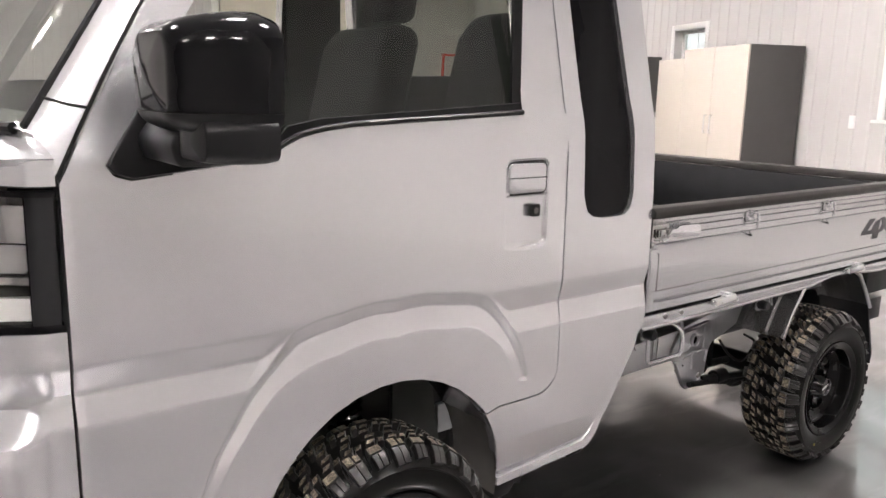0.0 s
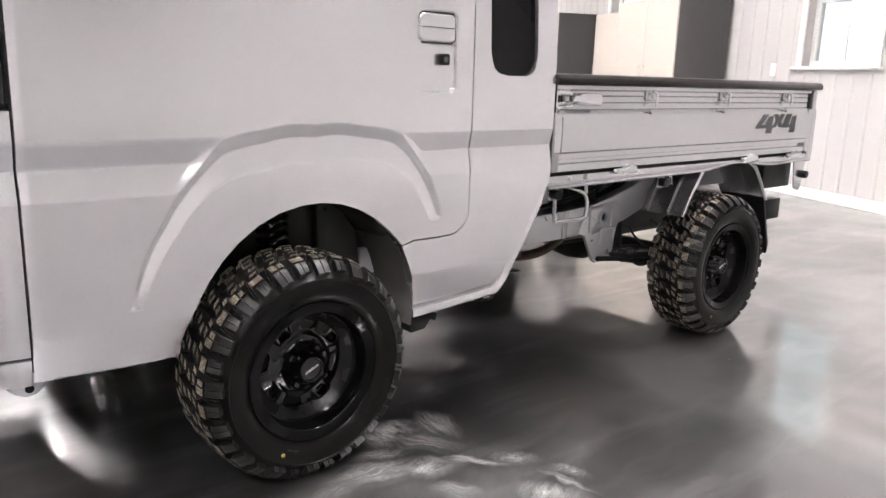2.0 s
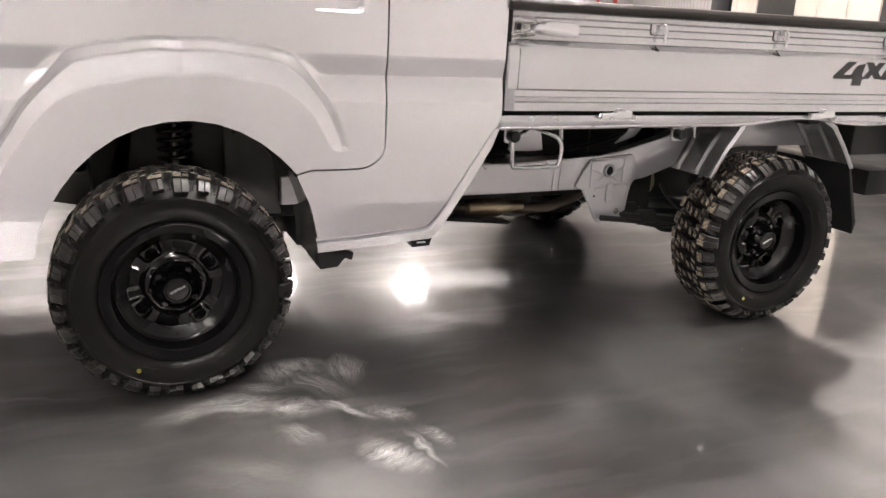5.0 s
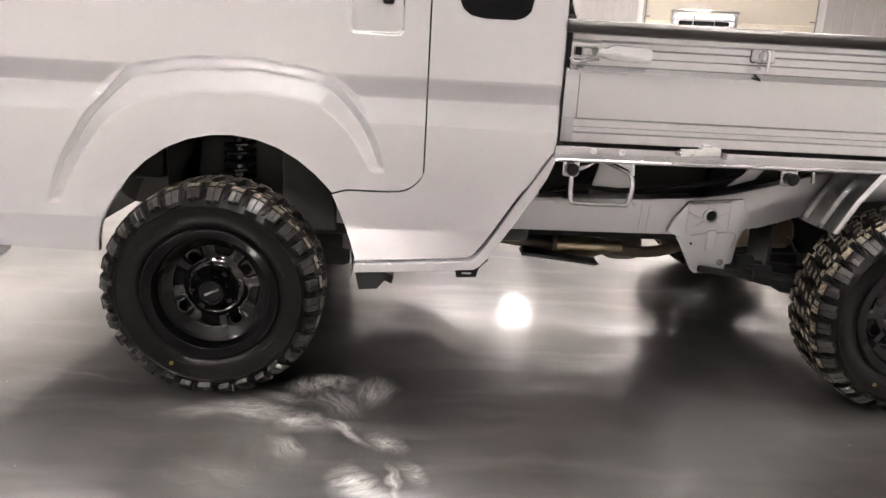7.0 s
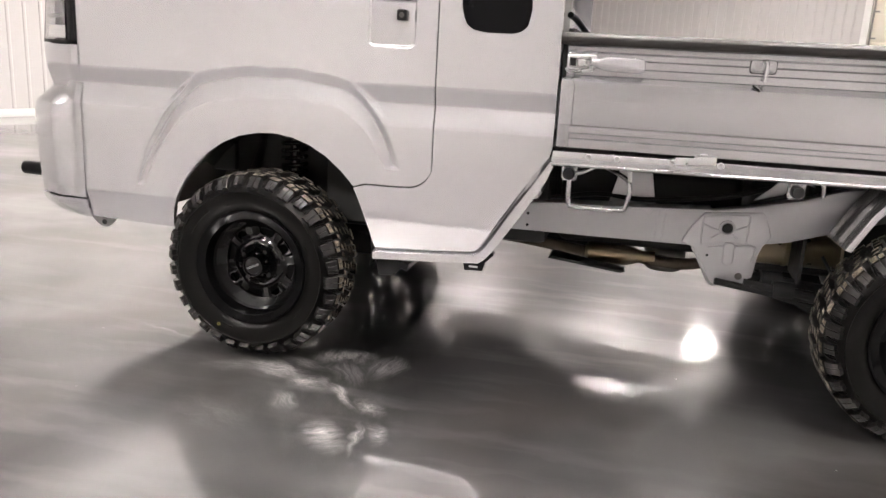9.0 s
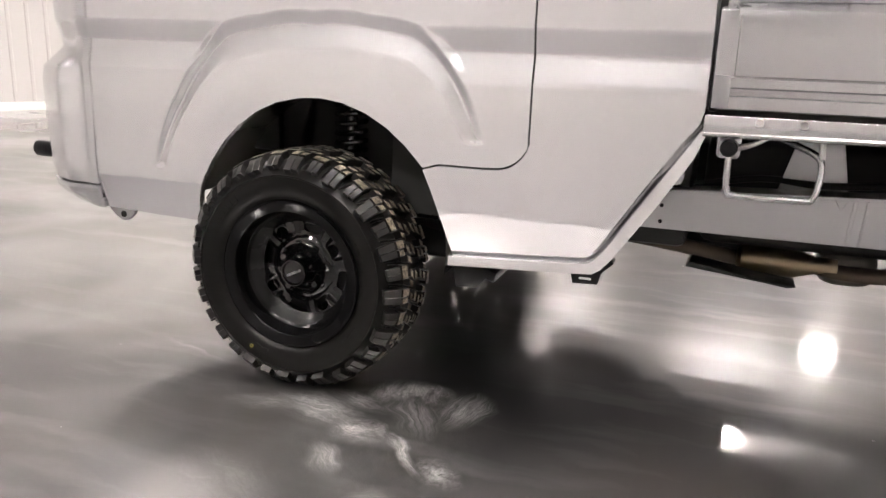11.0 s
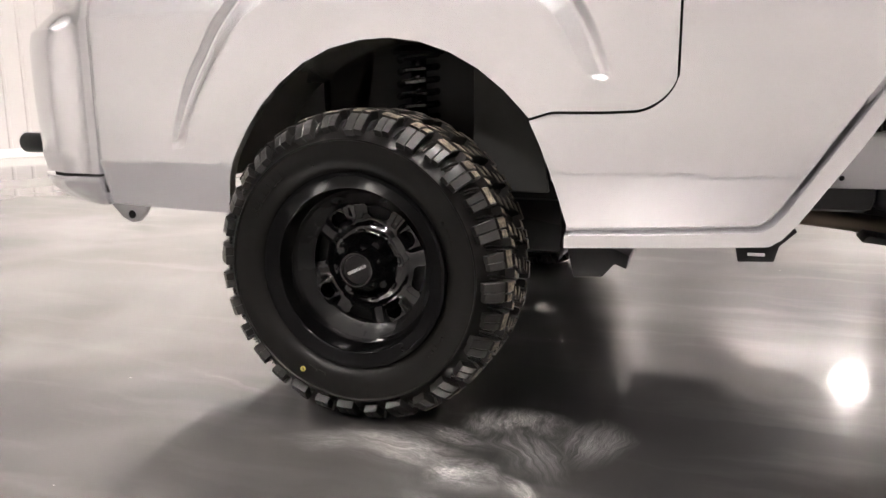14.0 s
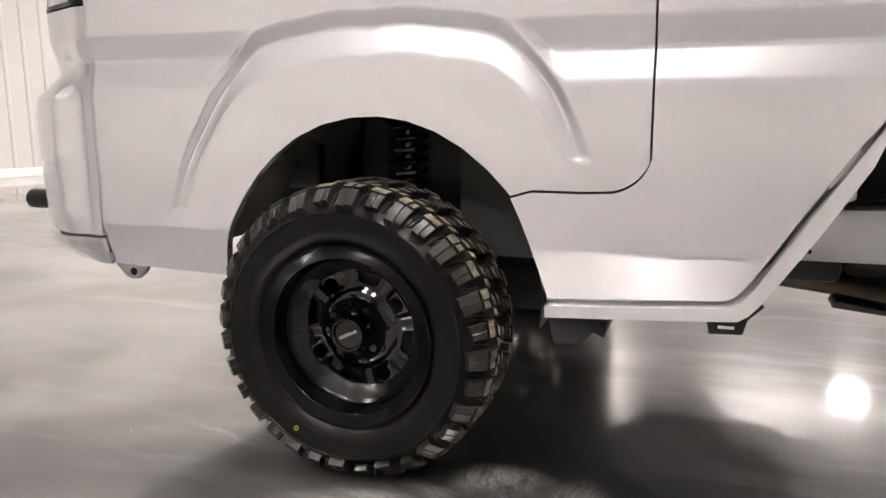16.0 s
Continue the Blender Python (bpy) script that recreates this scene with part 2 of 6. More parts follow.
def floor_mat():
    n = Nodes("marbled_metallic_epoxy", (0.05, 0.05, 0.05), 0.4)
    cloud = n.noise(1.1, 3, 0.5, distort=0.3)
    brown = n.noise(1.7, 3, 0.5)
    base = n.ramp(cloud, [(0.34, (0.085, 0.084, 0.086)), (0.5, (0.195, 0.192, 0.191)), (0.66, (0.38, 0.374, 0.37))])
    base = n.mix(n.ramp(brown, [(0.50, 0.0), (0.72, 0.35)]), base, (0.24, 0.20, 0.172))
    # pale strokes of pigment beside the front wheel: combed petals with one crisp crest each
    warp = n.t.nodes.new("ShaderNodeTexNoise")
    n.set(warp, {"Vector": n.co, "Scale": 6.0, "Detail": 3.0, "Roughness": 0.55})
    add = n.t.nodes.new("ShaderNodeVectorMath")
    add.operation = "MULTIPLY_ADD"
    n.set(add, {0: warp.outputs["Color"], 1: (0.10, 0.10, 0.0), 2: n.co})
    bent = add.outputs[0]
    # long faint drag marks over the whole floor
    cmb = n.t.nodes.new("ShaderNodeMapping")
    n.set(cmb, {"Vector": bent, "Rotation": (0, 0, 0.9), "Scale": (1.2, 7.0, 1)})
    combed = n.noise(1.3, 3, 0.5, cmb.outputs[0])
    base = n.mix(n.ramp(combed, [(0.52, 0.0), (0.76, 0.30)]), base, (0.52, 0.51, 0.50))

    def petal(cx, cy, rx, ry, turn, comb, gain):
        m = n.t.nodes.new("ShaderNodeMapping")
        m.vector_type = "TEXTURE"
        n.set(m, {"Vector": bent, "Location": (cx + 0.05, cy + 0.05, 0), "Rotation": (0, 0, turn), "Scale": (rx, ry, 1)})
        d = n.t.nodes.new("ShaderNodeVectorMath")
        d.operation = "LENGTH"
        n.t.links.new(m.outputs[0], d.inputs[0])
        inside = n.ramp(d.outputs["Value"], [(0.15, 1.0), (1.05, 0.0)])
        sep = n.t.nodes.new("ShaderNodeSeparateXYZ")
        n.t.links.new(m.outputs[0], sep.inputs[0])
        fade = n.ramp(n.math("ADD", n.math("MULTIPLY", sep.outputs["Y"], 0.5), 0.5), [(0.0, 0.35), (0.75, 1.0)])
        cm = n.t.nodes.new("ShaderNodeMapping")
        n.set(cm, {"Vector": m.outputs[0], "Location": (cx * 31, cy * 17, 0), "Scale": comb})
        lines = n.ramp(n.noise(1.0, 5, 0.65, cm.outputs[0], 0.6), [(0.30, 0.05), (0.72, 1.0)])
        cf = n.t.nodes.new("ShaderNodeMapping")
        n.set(cf, {"Vector": m.outputs[0], "Location": (cy * 13, cx * 29, 0), "Scale": (comb[0] * 3.5, comb[1] * 2.5, 1)})
        hair = n.ramp(n.noise(1.6, 4, 0.7, cf.outputs[0], 0.3), [(0.32, 0.35), (0.62, 1.0)])
        return n.math("MULTIPLY", n.math("MULTIPLY", n.math("MULTIPLY", inside, hair), fade), n.math("MULTIPLY", lines, gain * 1.5))

    pale = None
    for o in (
        (0.285, 0.055, 0.110, 0.085, 0.3, (7, 1.2, 1), 1.0),
        (0.340, -0.060, 0.060, 0.140, 0.5, (6, 0.8, 1), 0.5),
        (0.190, -0.030, 0.120, 0.040, -0.3, (2, 4, 1), 0.6),
        (0.425, 0.025, 0.075, 0.115, -0.15, (9, 0.8, 1), 0.8),
        (0.120, -0.100, 0.150, 0.075, -0.15, (1.6, 5, 1), 0.9),
        (0.245, -0.155, 0.085, 0.055, -0.4, (2.0, 3, 1), 1.0),
        (0.230, -0.280, 0.075, 0.045, -0.9, (1.2, 5, 1), 0.8),
        (0.370, -0.205, 0.110, 0.022, -0.72, (1.2, 2, 1), 1.0),
        (0.470, -0.245, 0.065, 0.042, -0.5, (4, 2, 1), 0.7),
        (0.410, -0.440, 0.110, 0.062, -1.1, (8, 0.9, 1), 0.9),
        (0.490, -0.430, 0.110, 0.016, -1.45, (1.0, 2, 1), 1.0),
        (0.530, -0.380, 0.075, 0.036, -1.25, (8, 1.0, 1), 0.7),
        (0.000, -0.115, 0.110, 0.040, 0.1, (1.4, 5, 1), 0.6),
        (-0.360, 0.085, 0.150, 0.012, -0.35, (1.0, 1.0, 1), 0.5),
        (0.100, -0.430, 0.200, 0.100, -0.5, (1.5, 3, 1), 0.25),
    ):
        q = petal(*o)
        pale = q if pale is None else n.math("MAXIMUM", pale, q)
    base = n.mix(pale, base, (0.86, 0.84, 0.82))
    cell = n.t.nodes.new("ShaderNodeTexVoronoi")
    n.set(cell, {"Vector": n.co, "Scale": 11.0})
    chips = n.math("MULTIPLY", n.math("LESS_THAN", cell.outputs["Distance"], 0.028), n.math("GREATER_THAN", n.noise(4, 2), 0.56))
    base = n.mix(chips, base, (0.8, 0.79, 0.77))
    rough = n.math("ADD", 0.285, n.math("MULTIPLY", pale, 0.12))
    n.bump(n.noise(5, 2), 0.010, 0.004)
    metal = n.math("SUBTRACT", 0.89, n.math("MULTIPLY", n.math("MAXIMUM", pale, chips), 0.62))
    return n.done(Base_Color=base, Roughness=rough, Metallic=metal, **{"Coat Weight": 1.0, "Coat Roughness": 0.065, "Coat IOR": 2.6})


FLOOR = floor_mat()

# ---- the room ----
floor = tagged(part("floor", box(U0, U1, V0, V1, -0.12, 0.0), FLOOR, m=ROOM), "polished dark grey concrete floor with pale swirl marks", "floor", kind="structure")
tagged(part("ceiling", box(U0 - 0.2, U1 + 0.2, V0 - 0.2, V1 + 0.2, CEIL, CEIL + 0.12), WALL_TOP, m=ROOM), "white sheet metal ceiling of the workshop", "ceiling", kind="structure")

RIB = [(-0.022, 0.0), (-0.012, 0.008), (0.012, 0.008), (0.022, 0.0)]
rib_meshes = {}


def rib(parent, u, v, z0, z1, facing):
    """A pressed rib of the wall sheet; facing: degrees of the side that it stands out to."""
    h = round(z1 - z0, 3)
    if h not in rib_meshes:
        bm = bmesh.new()
        rings = [[bm.verts.new((x, -y, z)) for x, y in RIB] for z in (0, h)]
        for i in range(3):
            bm.faces.new((rings[0][i], rings[0][i + 1], rings[1][i + 1], rings[1][i]))
        bm.faces.new(rings[0][::-1])
        bm.faces.new(rings[1])
        me = bpy.data.meshes.new("rib")
        bm.to_mesh(me)
        bm.free()
        me.materials.append(WALL)
        rib_meshes[h] = me
    return shared("rib", rib_meshes[h], ROOM @ pose(u, v, z0, 0, 0, facing), parent)


def wall_with_openings(name, axis, at, a0, a1, openings, out, label):
    """A wall along v (axis u) or along u (axis v), with rectangular openings (a0, a1, z0, z1), ribs between them."""
    cuts = sorted({a0, a1, *(o[0] for o in openings), *(o[1] for o in openings)})
    t = 0.18 * out
    bm = None

    def slab(p, q, z0, z1):
        nonlocal bm
        lo, hi = min(at, at + t), max(at, at + t)
        bm = box(lo, hi, p, q, z0, z1, bm=bm) if axis == "u" else box(p, q, lo, hi, z0, z1, bm=bm)

    for p, q in zip(cuts, cuts[1:]):
        z = 0.0
        for o in sorted((o for o in openings if o[0] <= p and o[1] >= q), key=lambda o: o[2]):
            if o[2] > z:
                slab(p, q, z, o[2])
            z = o[3]
        slab(p, q, z, CEIL)
    ob = tagged(part(name, bm, WALL, m=ROOM), label, "wall", kind="structure")
    k = a0 + 0.1
    while k < a1:
        spans, z = [], 0.10
        for o in sorted((o for o in openings if o[0] - 0.1 <= k <= o[1] + 0.1), key=lambda o: o[2]):
            if o[2] - 0.06 > z:
                spans.append((z, o[2] - 0.06))
            z = o[3] + 0.1
        spans.append((z, CEIL))
        for z0, z1 in spans:
            facing = (0 if out > 0 else 180) if axis == "v" else (-90 if out > 0 else 90)
            rib(ob, *((at, k) if axis == "u" else (k, at)), z0, z1, facing)
        k += 0.19
    return ob


WIN1 = (3.30, 4.10, 1.16, 2.30)
WIN2 = (6.96, 7.66, 0.95, 2.14)
wall_east = wall_with_openings("wall_east", "u", U1, V0, V1, [WIN1, WIN2], 1, "white ribbed metal wall with windows")
wall_west = wall_with_openings("wall_west", "u", U0, V0, V1, [], -1, "plain white ribbed metal wall")
wall_north = wall_with_openings("wall_north", "v", V1, U0, U1, [(-0.93, 2.66, 0.0, 3.4)], 1, "white ribbed metal wall round the garage door")
wall_south = wall_with_openings("wall_south", "v", V0, U0, U1, [], -1, "white ribbed metal wall behind the camera")

for p in ((U1 - 0.022, U1, V0, V1), (U0, U0 + 0.022, V0, V1)):
    tagged(part("baseboard", box(p[0], p[1], p[2], p[3], 0.0, 0.09, 0.003), TRIM, m=ROOM), "white base trim along the metal wall", "trim", kind="structure")
for p in ((U0 + 0.03, -1.1), (2.83, U1 - 0.03)):
    tagged(part("baseboard", box(p[0], p[1], V1 - 0.022, V1, 0.0, 0.09, 0.003), TRIM, m=ROOM), "white base trim along the metal wall", "trim", kind="structure")


def window(name, o, label):
    """A sash window set deep in the wall, with casing, sill, two sashes and daylight behind."""
    v0, v1, z0, z1 = o
    top = tagged(new(name), label, "window", kind="structure")
    x = U1
    f = None
    for a, b, c, d in ((v0 - 0.07, v0, z0 - 0.0, z1 + 0.07), (v1, v1 + 0.07, z0 - 0.0, z1 + 0.07), (v0 - 0.0, v1 + 0.0, z1, z1 + 0.07)):
        f = box(x - 0.016, x - 0.002, a, b, c, d, 0.003, bm=f)
    part("casing", f, TRIM, top, m=ROOM)
    part("window_sill", box(x - 0.05, x + 0.12, v0 - 0.1, v1 + 0.1, z0 - 0.028, z0 - 0.002, 0.005), TRIM, top, m=ROOM)
    mid = (z0 + z1) / 2
    for k, (c, d) in enumerate(((z0, mid + 0.02), (mid - 0.02, z1))):
        y = x + (0.075 if k == 0 else 0.105)
        s = None
        for a, b, e, g in ((v0, v0 + 0.05, c, d), (v1 - 0.05, v1, c, d), (v0 + 0.05, v1 - 0.05, c, c + 0.05), (v0 + 0.05, v1 - 0.05, d - 0.04, d)):
            s = box(y, y + 0.03, a, b, e, g, 0.004, bm=s)
        sash = part("sash", s, TRIM, top, m=ROOM)
        part("pane", box(y + 0.012, y + 0.017, v0 + 0.05, v1 - 0.05, c + 0.05, d - 0.04), PANE, sash, m=ROOM).visible_shadow = False
        part("muntin", box(y + 0.006, y + 0.011, (v0 + v1) / 2 - 0.008, (v0 + v1) / 2 + 0.008, c + 0.05, d - 0.04), TRIM, sash, m=ROOM)
    return top


window("window_1", WIN1, "white sash window with deep casing and pale daylight")
window("window_2", WIN2, "white window half hidden behind cream cabinets")
tagged(part("backdrop", box(U1 + 1.2, U1 + 1.25, V0, V1, -0.1, 5), DAY, m=ROOM), "pale overcast daylight outside the windows", "backdrop", kind="structure")

# garage door: cream sections in a frame
garage = tagged(new("door_1"), "closed cream sectional garage door", "garage door", kind="structure")
for k in range(6):
    z0 = 0.01 + k * 0.565
    part("section", prism([(V1 + 0.06, z0), (V1 + 0.06, z0 + 0.56), (V1 + 0.085, z0 + 0.562), (V1 + 0.10, z0 + 0.555), (V1 + 0.10, z0)], -0.92, 2.65, "x", 0.003), GARAGE, garage, m=ROOM)
for a, b, c, d in ((-1.06, -0.93, 0, 3.53), (2.66, 2.79, 0, 3.53), (-0.93, 2.66, 3.4, 3.53)):
    part("frame", box(a, b, V1 - 0.03, V1 - 0.002, c, d, 0.004), TRIM, garage, m=ROOM)
for u in (-0.90, 2.62):
    part("track", box(u, u + 0.03, V1 - 0.02, V1 + 0.05, 0, 3.4, 0.003), DARK_TRIM, garage, m=ROOM)
    for z in (0.6, 1.2, 1.77, 2.3, 2.9):
        part("hinge", box(u - 0.1 if u > 0 else u + 0.03, u if u > 0 else u + 0.12, V1 + 0.035, V1 + 0.055, z, z + 0.03, 0.003), DARK_TRIM, garage, m=ROOM)


def ceiling_light(u, v, glow):
    """A square high-bay LED fixture; its deep skirt is added to shade upper walls."""
    top = thing("ceiling_light", "square white LED high-bay light under the ceiling", "ceiling light", "rows of ceiling lights", ROOM @ pose(u, v, CEIL))
    part("housing", box(-0.22, 0.22, -0.22, 0.22, -0.06, 0.0, 0.01), TRIM, top)
    skirt = None
    for x0, x1, y0, y1 in ((-0.27, -0.255, -0.27, 0.27), (0.255, 0.27, -0.27, 0.27), (-0.255, 0.255, -0.27, -0.255), (-0.255, 0.255, 0.255, 0.27)):
        skirt = box(x0, x1, y0, y1, -0.16, -0.06, bm=skirt)
    part("skirt", skirt, TRIM, top)
    part("diffuser", box(-0.25, 0.25, -0.25, 0.25, -0.078, -0.0605, 0.004), glow, top)
    return top


first_light = ceiling_light(-5.3, 9.5, LED)
for v in (9.5, 5.0, 0.5, -4.5):
    for u in (-5.3, -2.6, 0.2, 2.0):
        if (u, v) not in ((-5.3, 9.5), (-5.3, 0.5), (-5.3, -4.5)):
            copy_thing(first_light, ROOM @ pose(u, v, CEIL))
weak_light = ceiling_light(-2.6, 14.0, LED_WEAK)
# added light with no known fixture there, brightens the garage wall
copy_thing(weak_light, ROOM @ pose(0.2, 14.0, CEIL))


def cabinet(v0, v1, depth, height, doors, label):
    """A tall cabinet against the window wall: dark carcass, cream doors with bar handles."""
    top = thing("cabinet", label, "cabinet", "cabinets along the wall", ROOM @ pose(U1 - 0.03, 0, 0))
    part("body", box(-depth, 0, v0, v1, 0.08, height, 0.003), DARK_PANEL, top)
    part("plinth", box(-depth + 0.05, -0.01, v0 + 0.01, v1 - 0.01, 0.0, 0.078), DARK_PANEL, top)
    w = (v1 - v0) / doors
    for k in range(doors):
        a, b = v0 + k * w + 0.002, v0 + (k + 1) * w - 0.002
        door = part("door", box(-depth - 0.022, -depth - 0.002, a, b, 0.09, height - 0.004, 0.003), CREAM, top, "cream laminate door")
        y = b - 0.05 if k % 2 == 0 else a + 0.05
        h = tube([(-depth - 0.024, y, 0.96), (-depth - 0.05, y, 0.96), (-depth - 0.05, y, 1.14), (-depth - 0.024, y, 1.14)], 0.006, 8)
        part("handle", h, STEEL, door, "brushed steel bar handle")
    return top


cabinet(5.15, 6.30, 0.60, 1.83, 2, "tall cabinet with cream doors and dark grey sides")
cabinet(6.33, 6.88, 0.58, 1.74, 1, "narrow tall cabinet with a cream door beside a window")
cabinet(7.90, 9.10, 0.60, 1.83, 2, "tall cream cabinet with a dark side beyond the window")

# work table and monitor in front of the far cabinets
desk = thing("work_table", "low work table with a dark top beside the cabinets", "table", "", ROOM @ pose(3.6, 6.9, 0))
part("tabletop", box(-0.30, 0.30, -0.55, 0.55, 0.78, 0.82, 0.004), DARK_PANEL, desk)
for a in (-0.26, 0.22):
    for b in (-0.51, 0.47):
        part("leg", box(a, a + 0.04, b, b + 0.04, 0, 0.779, 0.003), STEEL, desk)
monitor = thing("monitor", "black flat monitor on a dark table", "monitor", "", ROOM @ pose(3.62, 7.0, 0.821))
part("screen", box(-0.015, 0.02, -0.28, 0.28, 0.12, 0.86, 0.006), BLACK_PLASTIC, monitor)
part("stand", box(-0.02, 0.03, -0.03, 0.03, 0.012, 0.3, 0.004), BLACK_PLASTIC, monitor)
part("base", box(-0.1, 0.1, -0.14, 0.14, 0.0, 0.012, 0.003), BLACK_PLASTIC, monitor)

socket = thing("wall_socket", "small white wall socket plate", "socket", "", ROOM @ pose(U1 - 0.013, 4.45, 1.13))
part("plate", box(-0.008, 0.0, -0.037, 0.037, -0.058, 0.058, 0.003), TRIM, socket)
for z in (-0.022, 0.022):
    part("outlet", box(-0.0105, -0.0082, -0.016, 0.016, z - 0.014, z + 0.014, 0.001), WALL_TOP, socket)

# ---- the truck: x runs to its tail, y across from the seen side, the front axle at x = 0 ----
truck = thing("pickup_truck", "small silver lifted pickup truck with black off-road wheels", "pickup truck")
WIDTH = 1.475
SIDE = 0.04
MIRROR_Y = SIDE + WIDTH / 2
FLIP = Matrix.Translation((0, 2 * MIRROR_Y, 0)) @ Matrix.Diagonal((1, -1, 1, 1))

# shape of the side: a pressed band, an arch groove with two legs, a shoulder and a turned-under sill
AC = (0.02, 0.48)
ARCH_OUT = [(-0.417, 0.487), (-0.393, 0.56), (-0.337, 0.669), (-0.262, 0.770), (-0.205, 0.835), (-0.096, 0.858), (0.04, 0.867), (0.177, 0.861), (0.288, 0.842), (0.338, 0.800), (0.389, 0.726), (0.422, 0.656), (0.44, 0.603)]
ARCH_IN = [(-0.383, 0.487), (-0.362, 0.545), (-0.307, 0.64), (-0.231, 0.728), (-0.175, 0.757), (-0.099, 0.772), (0.039, 0.785), (0.177, 0.781), (0.265, 0.768), (0.339, 0.709), (0.377, 0.639), (0.397, 0.603)]


def polar(points):
    pairs = sorted((math.atan2(z - AC[1], x - AC[0]), math.hypot(x - AC[0], z - AC[1])) for x, z in points)
    return [p[0] for p in pairs], [p[1] for p in pairs]


PO, PI_ = polar(ARCH_OUT), polar(ARCH_IN)
SHOULDER = line([(-0.62, 1.126), (-0.44, 1.144), (-0.22, 1.166), (0.39, 1.20), (0.9, 1.21)])


def fold(f, w):
    if f <= 0 or f >= 1:
        return 0.0
    return f / w if f < w else 1 - (f - w) / (1 - w)


def groove(f, w):
    """A folded groove across 0 to 1, deepest at w, with slightly rounded creases."""
    return sum(fold(f + 0.012 * k, w) for k in range(-5, 6)) / 11


def side(x, z):
    """Depth of the outer skin at x, z."""
    y = SIDE
    # lean of the upper cab, soft crown of the door
    s = SHOULDER(x)
    if z > s:
        y += 0.14 * (z - s) * step(-0.02, 0.10, z - s)
    y += 0.018 * max(0.0, (abs(z - 0.80) - 0.06)) ** 1.6 if z < s else 0.018 * max(0.0, s - 0.86) ** 1.6
    # pressed band and arch
    band = groove((0.842 - z) / 0.107, 0.46)
    a, r = math.atan2(z - AC[1], x - AC[0]), math.hypot(x - AC[0], z - AC[1])
    ro, ri = float(np.interp(a, *PO)), float(np.interp(a, *PI_))
    arch = 0.0
    outside = 1.0
    foot = 0.487 if x < 0 else 0.603
    if z > foot and a > 0:
        f = (ro - r) / (ro - ri)
        arch = groove(f, 0.34) * step(foot, foot + 0.014, z) * (0.35 + 0.65 * step(foot, foot + 0.16, z))
        outside = 1 - step(-0.02, 0.012, ro - r)
    y += 0.0118 * max(band * outside, arch)
    # turned under towards the sill
    y += 0.28 * max(0.0, 0.456 - z)
    # front edge rolls in
    y += 0.012 * step(-0.585, -0.63, x)
    # handle recess: a rounded tray that fades out towards the front
    if 0.31 < x < 0.50 and 0.92 < z < 1.18:
        qx, qz = abs(x - 0.405) - 0.070 + 0.022, abs(z - 1.050) - 0.106 + 0.022
        d = math.hypot(max(qx, 0), max(qz, 0)) + min(max(qx, qz), 0) - 0.022
        deep = 0.011 * step(0.0, -0.009, d) * (0.25 + 0.75 * step(0.34, 0.44, x))
        y += deep if z < 1.07 else 0.8 * deep
    return y


def side_normal(x, z, h=0.0015):
    dx = (side(x + h, z) - side(x - h, z)) / (2 * h)
    dz = (side(x, z + h) - side(x, z - h)) / (2 * h)
    return Vector((dx, -1, dz)).normalized()


def spaced(a, b, step_len, must=()):
    xs = sorted({a, b, *(m for m in must if a < m < b)})
    out = []
    for p, q in zip(xs, xs[1:]):
        k = max(1, math.ceil((q - p) / step_len))
        out += [p + (q - p) * i / k for i in range(k)]
    return out + [b]


def columns(a, b, lo, hi, d=0.008, n=None, must=()):
    """Vertex columns over x from lo(x) to hi(x)."""
    rows = n or max(2, math.ceil(max(hi(a) - lo(a), hi(b) - lo(b)) / d))
    return [[(x, lo(x) + (hi(x) - lo(x)) * k / rows) for k in range(rows + 1)] for x in spaced(a, b, d, must)]


def strips(z0, z1, left, right, d=0.01):
    """Vertex rows over z from left(z) to right(z)."""
    k = max(2, math.ceil((right(z0) - left(z0)) / d))
    return [[(left(z) + (right(z) - left(z)) * i / k, z) for i in range(k + 1)] for z in spaced(z0, z1, d)]


